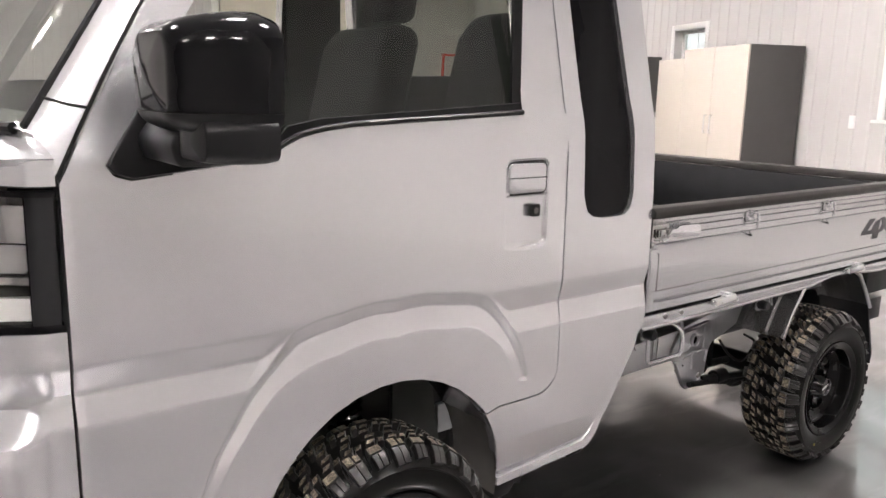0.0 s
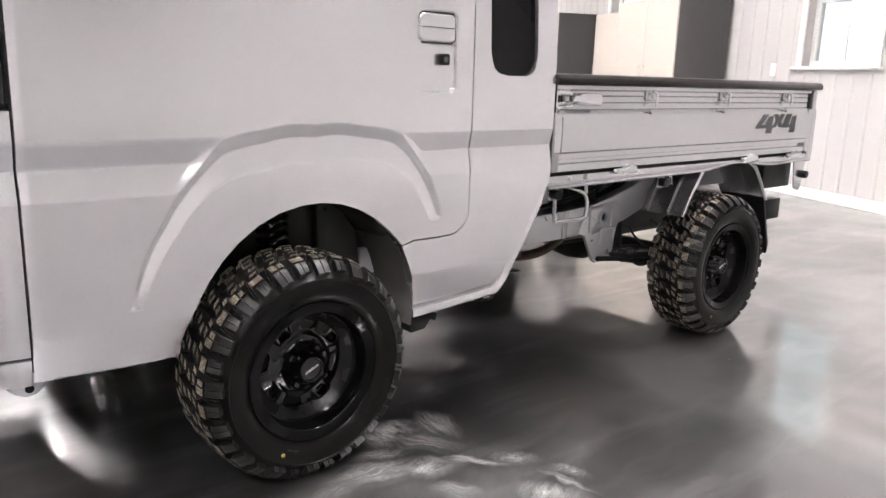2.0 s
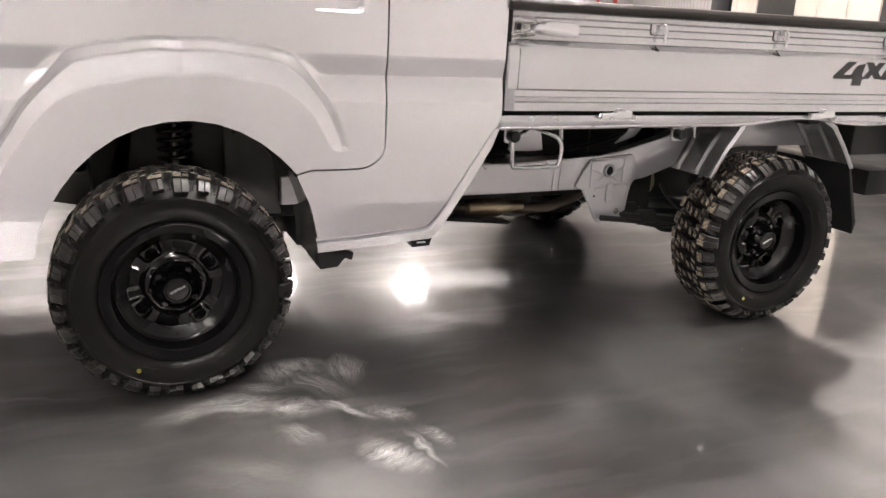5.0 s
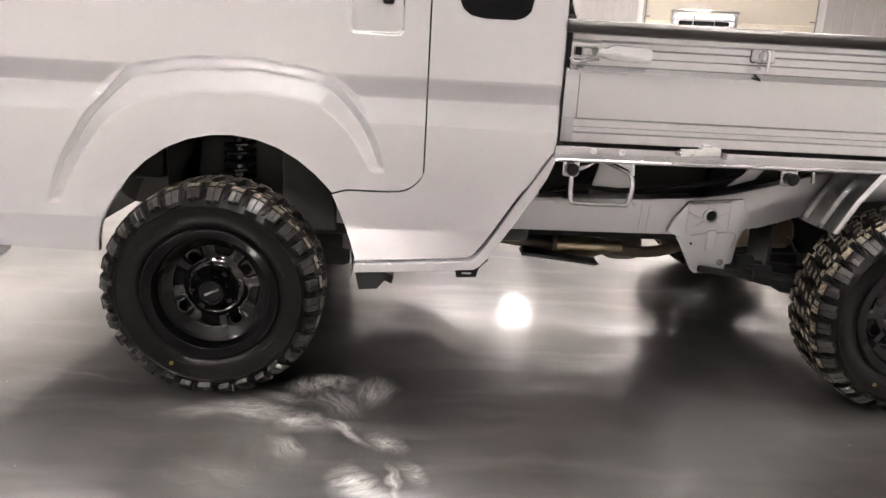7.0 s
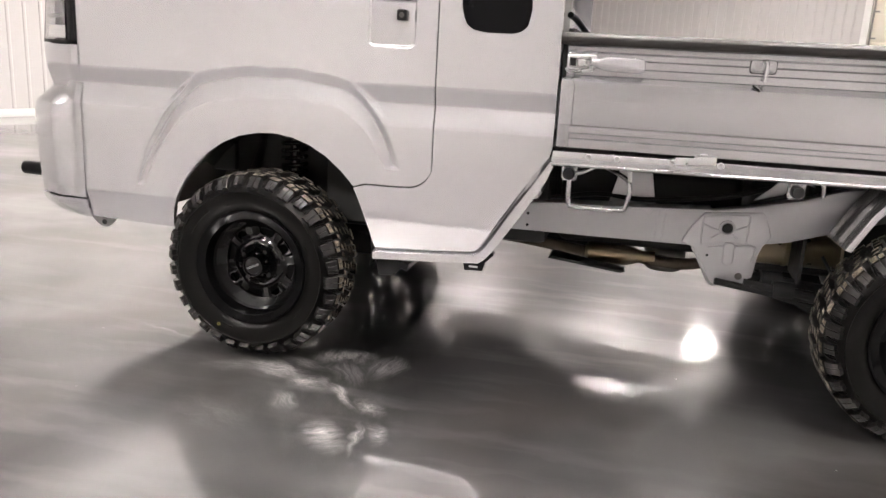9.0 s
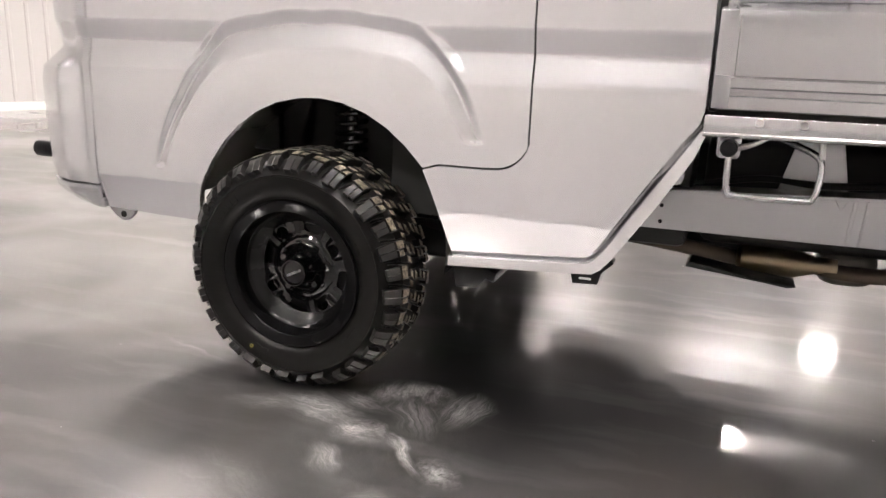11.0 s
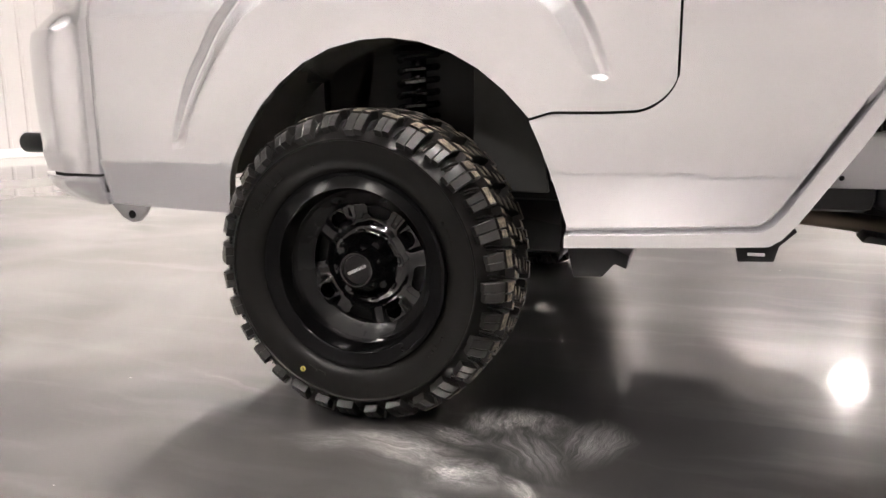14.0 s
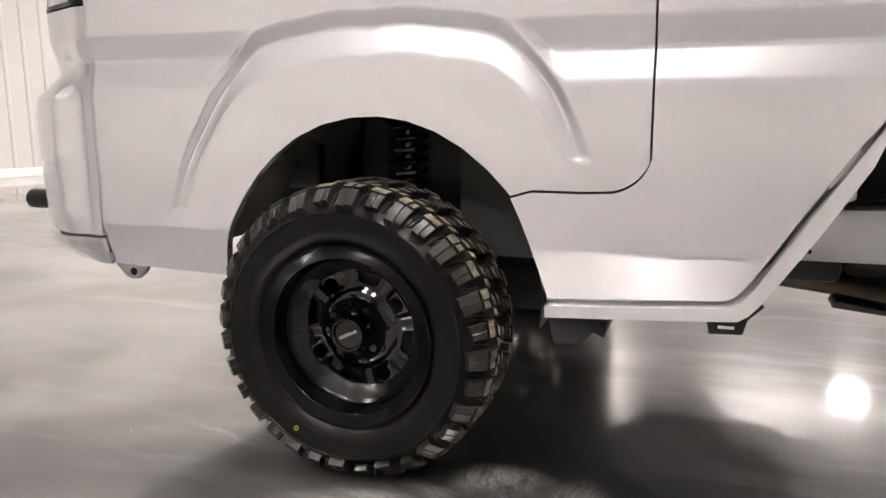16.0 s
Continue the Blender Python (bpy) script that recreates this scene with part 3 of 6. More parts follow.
def skin(name, grids, mat, parent, depth=0.02, label="", flip=False, offset=0.0):
    """A pressed panel that follows side(), with its edges turned inwards."""
    bm = bmesh.new()
    for g in grids:
        vs = [[bm.verts.new((x, side(x, z) + offset, z)) for x, z in col] for col in g]
        for c0, c1 in zip(vs, vs[1:]):
            for k in range(len(c0) - 1):
                quad = (c0[k], c1[k], c1[k + 1], c0[k + 1])
                if (quad[2].co - quad[0].co).cross(quad[3].co - quad[1].co).length > 1e-9:
                    bm.faces.new(quad)
    bmesh.ops.remove_doubles(bm, verts=bm.verts, dist=2e-5)
    for f in bm.faces:
        if f.normal.dot(Vector((0, -1, 0))) < 0 and f.calc_area() > 0:
            f.normal_update()
            if f.normal.y > 0:
                f.normal_flip()
    front = set(bm.faces)
    edge = [e for e in bm.edges if e.is_boundary]
    made = bmesh.ops.extrude_edge_only(bm, edges=edge)["geom"]
    bmesh.ops.translate(bm, vec=(0, depth, 0), verts=[v for v in made if isinstance(v, bmesh.types.BMVert)])
    bm.faces.index_update()
    marks = [f in front for f in bm.faces]
    me = bpy.data.meshes.new(name)
    bm.to_mesh(me)
    bm.free()
    me.materials.append(mat)
    normals = [None] * len(me.loops)
    known = {}
    for p, m in zip(me.polygons, marks):
        p.use_smooth = True
        for li in p.loop_indices:
            if not m:
                normals[li] = Vector(p.normal)
                continue
            vi = me.loops[li].vertex_index
            if vi not in known:
                co = me.vertices[vi].co
                known[vi] = side_normal(co.x, co.z)
            normals[li] = known[vi]
    me.normals_split_custom_set(normals)
    if flip:
        me.transform(FLIP)
        me.flip_normals()
    ob = new(name, me)
    ob.parent = parent
    if label:
        ob["label"] = label
    return ob


ARCH = [(-0.3055, 0.357), (-0.302, 0.385), (-0.292, 0.425), (-0.270, 0.475), (-0.240, 0.525), (-0.205, 0.570), (-0.165, 0.608), (-0.115, 0.643), (-0.06, 0.667), (0.0, 0.680), (0.055, 0.682), (0.11, 0.674), (0.165, 0.655), (0.215, 0.627), (0.26, 0.591), (0.29, 0.560), (0.303, 0.545), (0.32, 0.508), (0.336, 0.465), (0.348, 0.425), (0.358, 0.385), (0.363, 0.362)]
arch_z = line(ARCH)
door_seam = line([(0.303, 0.546), (0.34, 0.557), (0.43, 0.557)] + [(0.463 + 0.078 * math.sin(radians(w)), 0.636 - 0.078 * math.cos(radians(w))) for w in range(10, 91, 8)])
GAP = 0.0045
APIL = line([(-0.605, 1.142), (-0.558, 1.234), (-0.496, 1.350), (-0.442, 1.441), (-0.33, 1.62), (-0.20, 1.82)])
TRI = line([(-0.530, 1.175), (-0.45, 1.297), (-0.388, 1.405), (-0.30, 1.545), (-0.14, 1.80)])
SILL_LINE = line([(-0.530, 1.175), (-0.518, 1.157), (-0.49, 1.148), (-0.38, 1.160), (-0.27, 1.174), (-0.235, 1.19), (-0.19, 1.216), (-0.13, 1.230), (-0.06, 1.238), (0.387, 1.262)])
arch_x = [p[0] for p in ARCH]
front_low = line([(-0.6, 0.366), (-0.45, 0.360), (-0.3055, 0.357)])


def belt(z):
    return lambda x: z


def door_low(x):
    return front_low(x) if x < -0.3055 else arch_z(x) if x < 0.303 else door_seam(x)


def split_rows(a, b, lo, hi, d=0.005, must=()):
    """Columns cut at the fixed heights of the pressed band, where these lie inside."""
    out = []
    levels = [0.70, 0.735, 0.792, 0.842, 0.88, 1.12]
    prev = lo
    for z in levels:
        out.append(columns(a, b, prev, (lambda zz: lambda x: zz)(z), d, must=must))
        prev = (lambda zz: lambda x: zz)(z)
    out.append(columns(a, b, prev, hi, d, must=must))
    return out


grids = split_rows(-0.6, -0.53, door_low, lambda x: APIL(x) - 0.004)
grids += split_rows(-0.53, 0.387, door_low, SILL_LINE, must=arch_x)
grids += split_rows(0.387, 0.5345, door_low, belt(1.262), 0.005)
grids.append(strips(1.262, 1.80, lambda z: 0.387 - 0.02 * (z - 1.26), lambda z: 0.5345 - 0.09 * max(0, z - 1.16)))
grids.append(columns(-0.53, -0.21, TRI, lambda x: APIL(x) - 0.004, 0.012))
grids.append(columns(-0.21, 0.4, belt(1.74), belt(1.80), 0.02))
door = skin("door", grids, SILVER, truck, label="silver cab door with a wheel arch cut into it")

q_low = line([(0.303, 0.541), (0.322, 0.500), (0.338, 0.460), (0.350, 0.42), (0.358, 0.390), (0.364, 0.363), (0.366, 0.362), (0.50, 0.370), (0.664, 0.382), (0.679, 0.392), (0.695, 0.413), (0.772, 0.537), (0.838, 0.638), (0.866, 0.674), (0.873, 0.70)])
QW_BOTTOM = line([(0.600, 1.06), (0.604, 1.040), (0.615, 1.016), (0.635, 1.002), (0.67, 0.996), (0.745, 0.996), (0.768, 1.004), (0.783, 1.020), (0.789, 1.04), (0.790, 1.06)])
qw_l = lambda z: 0.600 - 0.045 * max(0, z - 1.06) - 0.055 * max(0, z - 1.2)
qw_r = lambda z: 0.790 - 0.06 * max(0, z - 1.06) - 0.09 * max(0, z - 1.2)
rear_x = line([(0.6, 0.873), (1.02, 0.873), (1.16, 0.868), (1.36, 0.850), (1.55, 0.828), (1.80, 0.795)])
front_x = lambda z: 0.5385 - 0.09 * max(0, z - 1.16)
grids = [columns(0.303, 0.5385, q_low, lambda x: door_seam(x) - GAP, 0.007, n=26, must=(0.322, 0.338, 0.35, 0.36, 0.366))]
lower = columns(0.5385, 0.873, q_low, belt(0.70), 0.006, n=44, must=(0.664, 0.678, 0.694, 0.772, 0.838, 0.866))
grids.append(lower)
prev = 0.70
for z in (0.735, 0.792, 0.842, 0.92):
    grids.append(columns(0.5385, 0.873, belt(prev), belt(z), 0.008))
    prev = z
grids.append(columns(0.5385, 0.600, belt(0.92), belt(1.06), 0.009))
grids.append(columns(0.600, 0.790, belt(0.92), QW_BOTTOM, 0.008))
grids.append(columns(0.790, 0.873, belt(0.92), belt(1.06), 0.009))
grids.append(strips(1.06, 1.70, front_x, qw_l))
grids.append(strips(1.06, 1.70, qw_r, rear_x))
grids.append(strips(1.70, 1.80, front_x, rear_x))
quarter = skin("quarter_panel", grids, SILVER, truck, 0.03, label="silver rear quarter of the cab")

# sill strip below the quarter panel, with its turned lip up the sloping edge
hem = bmesh.new()
path = [(0.362, 0.328), (0.50, 0.336), (0.683, 0.348), (0.701, 0.360), (0.722, 0.385), (0.80, 0.503), (0.862, 0.606), (0.880, 0.655)]
lip = [(0.362, 0.356), (0.50, 0.364), (0.667, 0.377), (0.684, 0.388), (0.700, 0.409), (0.777, 0.532), (0.843, 0.633), (0.871, 0.669)]
rows = []
for (x0, z0), (x1, z1) in zip(path, lip):
    rows.append([hem.verts.new(p) for p in ((x1 * 1.35 - x0 * 0.35, 0.082, z1 * 1.35 - z0 * 0.35), (x1, 0.080, z1), (x1 * 0.86 + x0 * 0.14, 0.0670, z1 * 0.86 + z0 * 0.14), (x1 * 0.74 + x0 * 0.26, 0.0625, z1 * 0.74 + z0 * 0.26), (x0, 0.0605, z0), (x0, 0.078, z0 + 0.002), (x1 * 1.3 - x0 * 0.3, 0.10, z1 * 1.3 - z0 * 0.3))])
for a, b in zip(rows, rows[1:]):
    for k in range(7):
        hem.faces.new((a[k], a[(k + 1) % 7], b[(k + 1) % 7], b[k]))
hem.faces.new(rows[0])
hem.faces.new(rows[-1][::-1])
bmesh.ops.recalc_face_normals(hem, faces=hem.faces)
part("sill_strip", hem, SILVER, truck, angle=25)

# shapes behind the gaps, the far side and the shell of the cab
part("door_jamb", prism([(-0.62, 0.39), (-0.32, 0.39), (-0.30, 0.50), (-0.18, 0.63), (-0.04, 0.70), (0.06, 0.705), (0.18, 0.68), (0.26, 0.62), (0.31, 0.55), (0.35, 0.45), (0.365, 0.415), (0.65, 0.43), (0.82, 0.69), (0.85, 0.72), (0.85, 0.98), (-0.03, 0.98), (-0.03, 1.14), (-0.60, 1.12)], 0.064, 0.078), SEAM, truck)
part("door_jamb", box(0.44, 0.585, 0.068, 0.080, 0.98, 1.30), SEAM, truck)
skin("far_side_panel", [columns(-0.6, 0.873, lambda x: door_low(x) if x < 0.303 else q_low(x) if x > 0.303 else 0.54, belt(1.32), 0.02, must=arch_x)], SILVER, truck, 0.03, flip=True)
for z0, z1, x0, x1 in ((1.32, 1.80, 0.43, 0.655),):
    skin("far_pillar", [strips(z0, z1, lambda z: x0, lambda z: x1, 0.03)], SILVER, truck, 0.05, flip=True)
skin("far_pillar", [strips(1.20, 1.80, qw_r, rear_x, 0.03)], SILVER, truck, 0.05, flip=True)
skin("far_pillar", [columns(-0.60, -0.21, lambda x: max(1.20, APIL(x) - 0.06), lambda x: max(1.201, APIL(x)), 0.02)], SILVER, truck, 0.05, flip=True)


def roof():
    bm = bmesh.new()
    rows = []
    for i in range(13):
        x = -0.24 + 1.02 * i / 12
        row = []
        for k in range(17):
            s = k / 16
            y = 0.115 + (WIDTH - 0.15) * s
            z = 1.80 + 0.10 * (1 - (2 * s - 1) ** 6) * (0.65 + 0.35 * math.sin(math.pi * i / 12))
            row.append(bm.verts.new((x, y, z)))
        rows.append(row)
    for a, b in zip(rows, rows[1:]):
        for k in range(16):
            bm.faces.new((a[k], b[k], b[k + 1], a[k + 1]))
    bmesh.ops.solidify(bm, geom=bm.faces, thickness=0.02)
    return bm


part("roof", roof(), SILVER, truck)

# glass
tilt = lambda x, z: side(x, z) + 0.016
g = bmesh.new()
vs = [g.verts.new((x, tilt(x, z), z)) for x, z in ((-0.52, 1.16), (0.40, 1.25), (0.38, 1.45), (0.37, 1.76), (-0.17, 1.76), (-0.39, 1.42))]
g.faces.new(vs)
bmesh.ops.triangulate(g, faces=g.faces)
bmesh.ops.solidify(g, geom=g.faces, thickness=0.004)
side_glass = part("side_window", g, CAB_GLASS, door, "green tinted door glass")
side_glass.visible_shadow = False
part("window_trim", tube([(x, side(x, SILL_LINE(x)) - 0.001, SILL_LINE(x) + 0.002) for x in spaced(-0.24, 0.387, 0.03)], 0.006, 8), BLACK_PLASTIC, door, "black rubber window trim")
part("window_seal", prism([(-0.25, 1.178), (-0.19, 1.216), (-0.13, 1.232), (0.385, 1.264), (0.385, 1.285), (-0.13, 1.250), (-0.20, 1.236)], 0.056, 0.063), BLACK_PLASTIC, door, "black rubber window seal")
part("window_seal", prism([(0.362, 1.26), (0.389, 1.26), (0.376, 1.76), (0.348, 1.76)], 0.060, 0.067), BLACK_PLASTIC, door, "black rubber window seal")
g = bmesh.new()
qpts = [(0.598, 1.06), (0.604, 1.036), (0.62, 1.008), (0.645, 0.992), (0.755, 0.992), (0.782, 1.010), (0.795, 1.04), (0.793, 1.07), (0.782, 1.25), (0.748, 1.48), (0.712, 1.705), (0.536, 1.705), (0.563, 1.48), (0.588, 1.24)]
vs = [g.verts.new((x, side(x, z) + 0.012, z)) for x, z in qpts]
g.faces.new(vs)
bmesh.ops.triangulate(g, faces=g.faces)
bmesh.ops.solidify(g, geom=g.faces, thickness=0.006)
part("quarter_window", g, DARK_GLASS, truck, "dark privacy glass behind the door", angle=60)

# black mirror triangle and mirror
tri = bmesh.new()
tpts = [(-0.527, 1.175), (-0.515, 1.160), (-0.49, 1.152), (-0.38, 1.164), (-0.275, 1.178), (-0.255, 1.20), (-0.30, 1.27), (-0.36, 1.39), (-0.388, 1.40), (-0.45, 1.297)]
lo = [tri.verts.new((x, side(x, z) - 0.006, z)) for x, z in tpts]
hi = [tri.verts.new((x, side(x, z) + 0.02, z)) for x, z in tpts]
tri.faces.new(lo)
tri.faces.new(hi[::-1])
for i in range(len(tpts)):
    tri.faces.new((lo[i], hi[i], hi[(i + 1) % len(tpts)], lo[(i + 1) % len(tpts)]))
bmesh.ops.recalc_face_normals(tri, faces=tri.faces)
bevel(tri, 0.004, 2, 50)
part("mirror_base", tri, BLACK_PLASTIC, door, "black plastic corner plate")


def blob(cx, cy, cz, rx, ry, rz, e=0.5, bm=None, cut_low=None, taper=0.0):
    """A rounded box-like body."""
    t = bmesh.new()
    bmesh.ops.create_icosphere(t, subdivisions=4, radius=1)
    for v in t.verts:
        p = [math.copysign(abs(c) ** e, c) for c in v.co]
        n = max(1e-6, (abs(v.co.x) ** (2 / e) + abs(v.co.y) ** (2 / e) + abs(v.co.z) ** (2 / e)) ** (e / 2))
        q = v.co / n
        v.co = (cx + rx * q.x * (1 + taper * q.z), cy + ry * q.y, cz + rz * q.z)
        if cut_low is not None and v.co.z < cut_low:
            v.co.z = cut_low
    return join(bm, t)

# ---- mirror, handle, nose ----
def domed(x0, x1, y0, y1, z0, z1, corners, blunt=0.30, lean=0.0, n=12):
    """A shell that swells from its blunt front at x0 to a flat back at x1; corners: radii low-out, low-in, high-in, high-out."""
    ring = []
    for (cy, cz, sy, sz), r, a in zip(((y0, z0, 1, 1), (y1, z0, -1, 1), (y1, z1, -1, -1), (y0, z1, 1, -1)), corners, (180, 270, 0, 90)):
        for k in range(9):
            w = radians(a + 90 * k / 8)
            ring.append((cy + sy * r + r * math.cos(w), cz + sz * r + r * math.sin(w)))
    my, mz = (y0 + y1) / 2, (z0 + z1) / 2
    t = bmesh.new()
    rows = []
    for i in range(n + 1):
        s = i / n
        s = s ** 2.4
        k = (blunt + (1 - blunt) * (1 - (1 - s) ** 2.1) ** (1 / 2.1)) * (1 - 0.10 * max(0.0, (s - 0.72) / 0.28) ** 2)
        rows.append([t.verts.new((x0 + (x1 - x0) * s + lean * (z - mz), my + (y - my) * k, mz + (z - mz) * k)) for y, z in ring])
    for a, b in zip(rows, rows[1:]):
        for j in range(len(ring)):
            t.faces.new((a[j], a[(j + 1) % len(ring)], b[(j + 1) % len(ring)], b[j]))
    # close the front with a low dome and the back flat
    prev = rows[0]
    for f in (0.75, 0.5, 0.25):
        cur = [t.verts.new((x0 - 0.006 * (1 - f * f) + lean * (v.co.z - mz) * f, my + (v.co.y - my) * f, mz + (v.co.z - mz) * f)) for v in rows[0]]
        for j in range(len(ring)):
            t.faces.new((cur[j], cur[(j + 1) % len(ring)], prev[(j + 1) % len(ring)], prev[j]))
        prev = cur
    t.faces.new(prev)
    t.faces.new(rows[-1][::-1])
    bmesh.ops.recalc_face_normals(t, faces=t.faces)
    return t


def sliced(bm, z, keep_above):
    bmesh.ops.bisect_plane(bm, geom=bm.verts[:] + bm.edges[:] + bm.faces[:], plane_co=(0, 0, z), plane_no=(0, 0, 1), clear_inner=keep_above, clear_outer=not keep_above)
    bmesh.ops.holes_fill(bm, edges=[e for e in bm.edges if e.is_boundary])
    bmesh.ops.recalc_face_normals(bm, faces=bm.faces)
    return bm


MIR = (-0.506, -0.350, -0.262, -0.012, 1.228, 1.412, (0.045, 0.045, 0.060, 0.055), 0.58)
mirror = part("wing_mirror", sliced(domed(*MIR), 1.2695, True), BLACK_GLOSS, truck, "glossy black wing mirror", angle=45)
part("lower_shell", sliced(domed(*MIR), 1.2675, False), BLACK_PLASTIC, mirror, "matt black lower shell", angle=45)
part("mirror_foot", domed(-0.468, -0.36, -0.262, -0.130, 1.196, 1.262, (0.02, 0.012, 0.012, 0.02), 0.8), BLACK_PLASTIC, mirror, "black camera foot", angle=45)
part("mirror_split", sliced(sliced(domed(-0.504, -0.352, -0.260, -0.014, 1.230, 1.410, (0.045, 0.045, 0.060, 0.055), 0.57), 1.266, True), 1.271, False), SEAM, mirror)
part("arm", prism([(-0.47, 1.185), (-0.38, 1.185), (-0.37, 1.225), (-0.40, 1.25), (-0.46, 1.25), (-0.48, 1.22)], -0.14, 0.05, "y", 0.012, 3), BLACK_PLASTIC, mirror, "black plastic arm")

outline = rounded(0.343, 0.463, 1.076, 1.147, 0.014)
handle = prism(outline, 0.037, 0.054, "y", 0.005, 3)
part("handle_gap", prism(rounded(0.3385, 0.4675, 1.0715, 1.1515, 0.016), 0.0440, 0.050), SEAM, door)
pull = part("door_handle", handle, SILVER, door, "silver pull handle in a recess")
part("handle_split", box(0.345, 0.461, 0.0352, 0.038, 1.112, 1.1135), SEAM, pull)
part("keyhole", prism(rounded(0.418, 0.446, 1.018, 1.048, 0.006), 0.037, 0.056, "y", 0.002), BLACK_PLASTIC, door, "black square lock")
part("keyhole_plug", lathe([(0.0, 0.0355), (0.007, 0.0355), (0.0075, 0.0375)], (0.432, 0, 1.033), seg=16), DARK_PANEL, door)

# front corner: plan line swept down the nose
PLAN = [(-0.605, 0.047), (-0.632, 0.050), (-0.67, 0.064), (-0.72, 0.086), (-0.77, 0.112), (-0.805, 0.14), (-0.822, 0.18), (-0.835, 0.26), (-0.845, 0.40), (-0.85, 0.60), (-0.852, MIRROR_Y)]
plan_pts = smooth_path([(x, y, 0) for x, y in PLAN], 5)
plan_nrm = []
for i, p in enumerate(plan_pts):
    d = plan_pts[min(i + 1, len(plan_pts) - 1)] - plan_pts[max(i - 1, 0)]
    plan_nrm.append(Vector((-d.y, d.x, 0)).normalized())
OUT_SIDE = line([(0.34, -0.030), (0.372, -0.018), (0.41, -0.002), (0.425, 0.0), (0.735, 0.0), (0.792, -0.0135), (0.842, 0.0), (1.0, 0.0), (1.2, -0.004)])
OUT_FRONT = line([(0.34, -0.045), (0.366, -0.020), (0.395, 0.016), (0.415, 0.024), (0.428, 0.022), (0.46, 0.030), (0.60, 0.036), (0.69, 0.036), (0.722, 0.030), (0.772, -0.022), (0.79, -0.020), (0.842, -0.006), (0.90, -0.004), (1.2, -0.03)])


def nose(z0, z1, i0, i1, zs=(), extra=0.0, d=0.012, thick=0.02):
    bm = bmesh.new()
    cols = []
    levels = spaced(z0, z1, d, zs)
    for i in range(i0, i1):
        p, nrm = plan_pts[i], plan_nrm[i]
        w = step(-0.635, -0.70, p.x)
        cols.append([bm.verts.new((p.x + nrm.x * (a := (1 - w) * OUT_SIDE(z) + w * OUT_FRONT(z) + extra), p.y + nrm.y * a, z)) for z in levels])
    for a, b in zip(cols, cols[1:]):
        for k in range(len(levels) - 1):
            bm.faces.new((a[k], b[k], b[k + 1], a[k + 1]))
    bmesh.ops.recalc_face_normals(bm, faces=bm.faces)
    mid = sum((f.normal for f in bm.faces), Vector())
    if mid.x > 0:
        bmesh.ops.reverse_faces(bm, faces=bm.faces)
    bmesh.ops.solidify(bm, geom=bm.faces[:], thickness=thick)
    return bm


NP = len(plan_pts)
bump_up = part("bumper", nose(0.428, 0.905, 0, NP, (0.692, 0.722, 0.735, 0.772, 0.792, 0.842)), SILVER, truck, "silver front bumper corner", angle=28)
part("bumper_lip", nose(0.362, 0.422, 0, NP, (0.40, 0.414), extra=0.003), SILVER, truck, "silver lower bumper lip", angle=28)
part("bumper_gap", nose(0.40, 0.45, 0, NP, extra=-0.014), SEAM, truck)
part("nose_panel", nose(1.145, 1.19, 0, NP), SILVER, truck, angle=28)
part("grille_panel", nose(0.905, 1.145, 33, NP), SILVER, truck, angle=28)
for nm, f, m in (("far_nose", bump_up, FLIP),):
    me = bump_up.data.copy()
    me.transform(FLIP)
    me.flip_normals()
    shared("far_bumper", me, Matrix.Identity(4), truck)
    bm = nose(0.90, 1.19, 0, NP)
    bmesh.ops.transform(bm, matrix=FLIP, verts=bm.verts)
    bmesh.ops.reverse_faces(bm, faces=bm.faces)
    part("far_nose_panel", bm, SILVER, truck)

# headlight: dark housing, chrome boxes, clear lens
lamp = part("headlight", nose(0.908, 1.138, 0, 34, extra=-0.033, thick=0.002), BLACK_GLOSS, truck, "dark headlight with chrome reflectors")
part("bezel", nose(0.918, 1.128, 1, 9, extra=-0.004, thick=0.008), SMOKE, lamp, "smoked grey bezel")
part("bezel_frame", nose(0.908, 0.918, 0, 34, extra=0.001, thick=0.03), BLACK_GLOSS, lamp)
part("bezel_frame", nose(1.128, 1.138, 0, 34, extra=0.001, thick=0.03), BLACK_GLOSS, lamp)
part("reflector", nose(1.052, 1.112, 8, 32, extra=-0.018, thick=0.02), CHROME, lamp, "chrome upper reflector")
part("reflector", nose(1.0, 1.046, 9, 32, extra=-0.03, thick=0.012), STEEL, lamp, "grey inner reflector")
part("reflector", nose(0.985, 0.997, 7, 32, extra=-0.012, thick=0.025), CHROME, lamp, "chrome light bar")
part("reflector", nose(0.925, 0.962, 8, 32, extra=-0.014, thick=0.025), TRIM, lamp, "white lower lamp")
part("lens", nose(0.908, 1.138, 8, 34, extra=0.0, thick=0.004), LENS, lamp, "clear outer lens").visible_shadow = False

# fog lamp ring, parking sensor stub, tow eye
part("fog_lamp_trim", lathe([(0.045, 0.0), (0.07, -0.004), (0.074, 0.01), (0.07, 0.03)], (-0.875, 0.25, 0.60), "x", 24, closed=True), CHROME, truck, "chrome fog lamp ring")
part("fog_lamp_glass", lathe([(0.0, -0.012), (0.05, -0.006), (0.066, 0.01)], (-0.875, 0.25, 0.60), "x", 24), BLACK_GLOSS, truck)
stub = part("front_stub", lathe([(0.0, -0.085), (0.021, -0.085), (0.023, -0.082), (0.023, 0.03)], (-0.865, 0.19, 0.482), "x", 24), BLACK_PLASTIC, truck, "black rubber stub on the bumper")
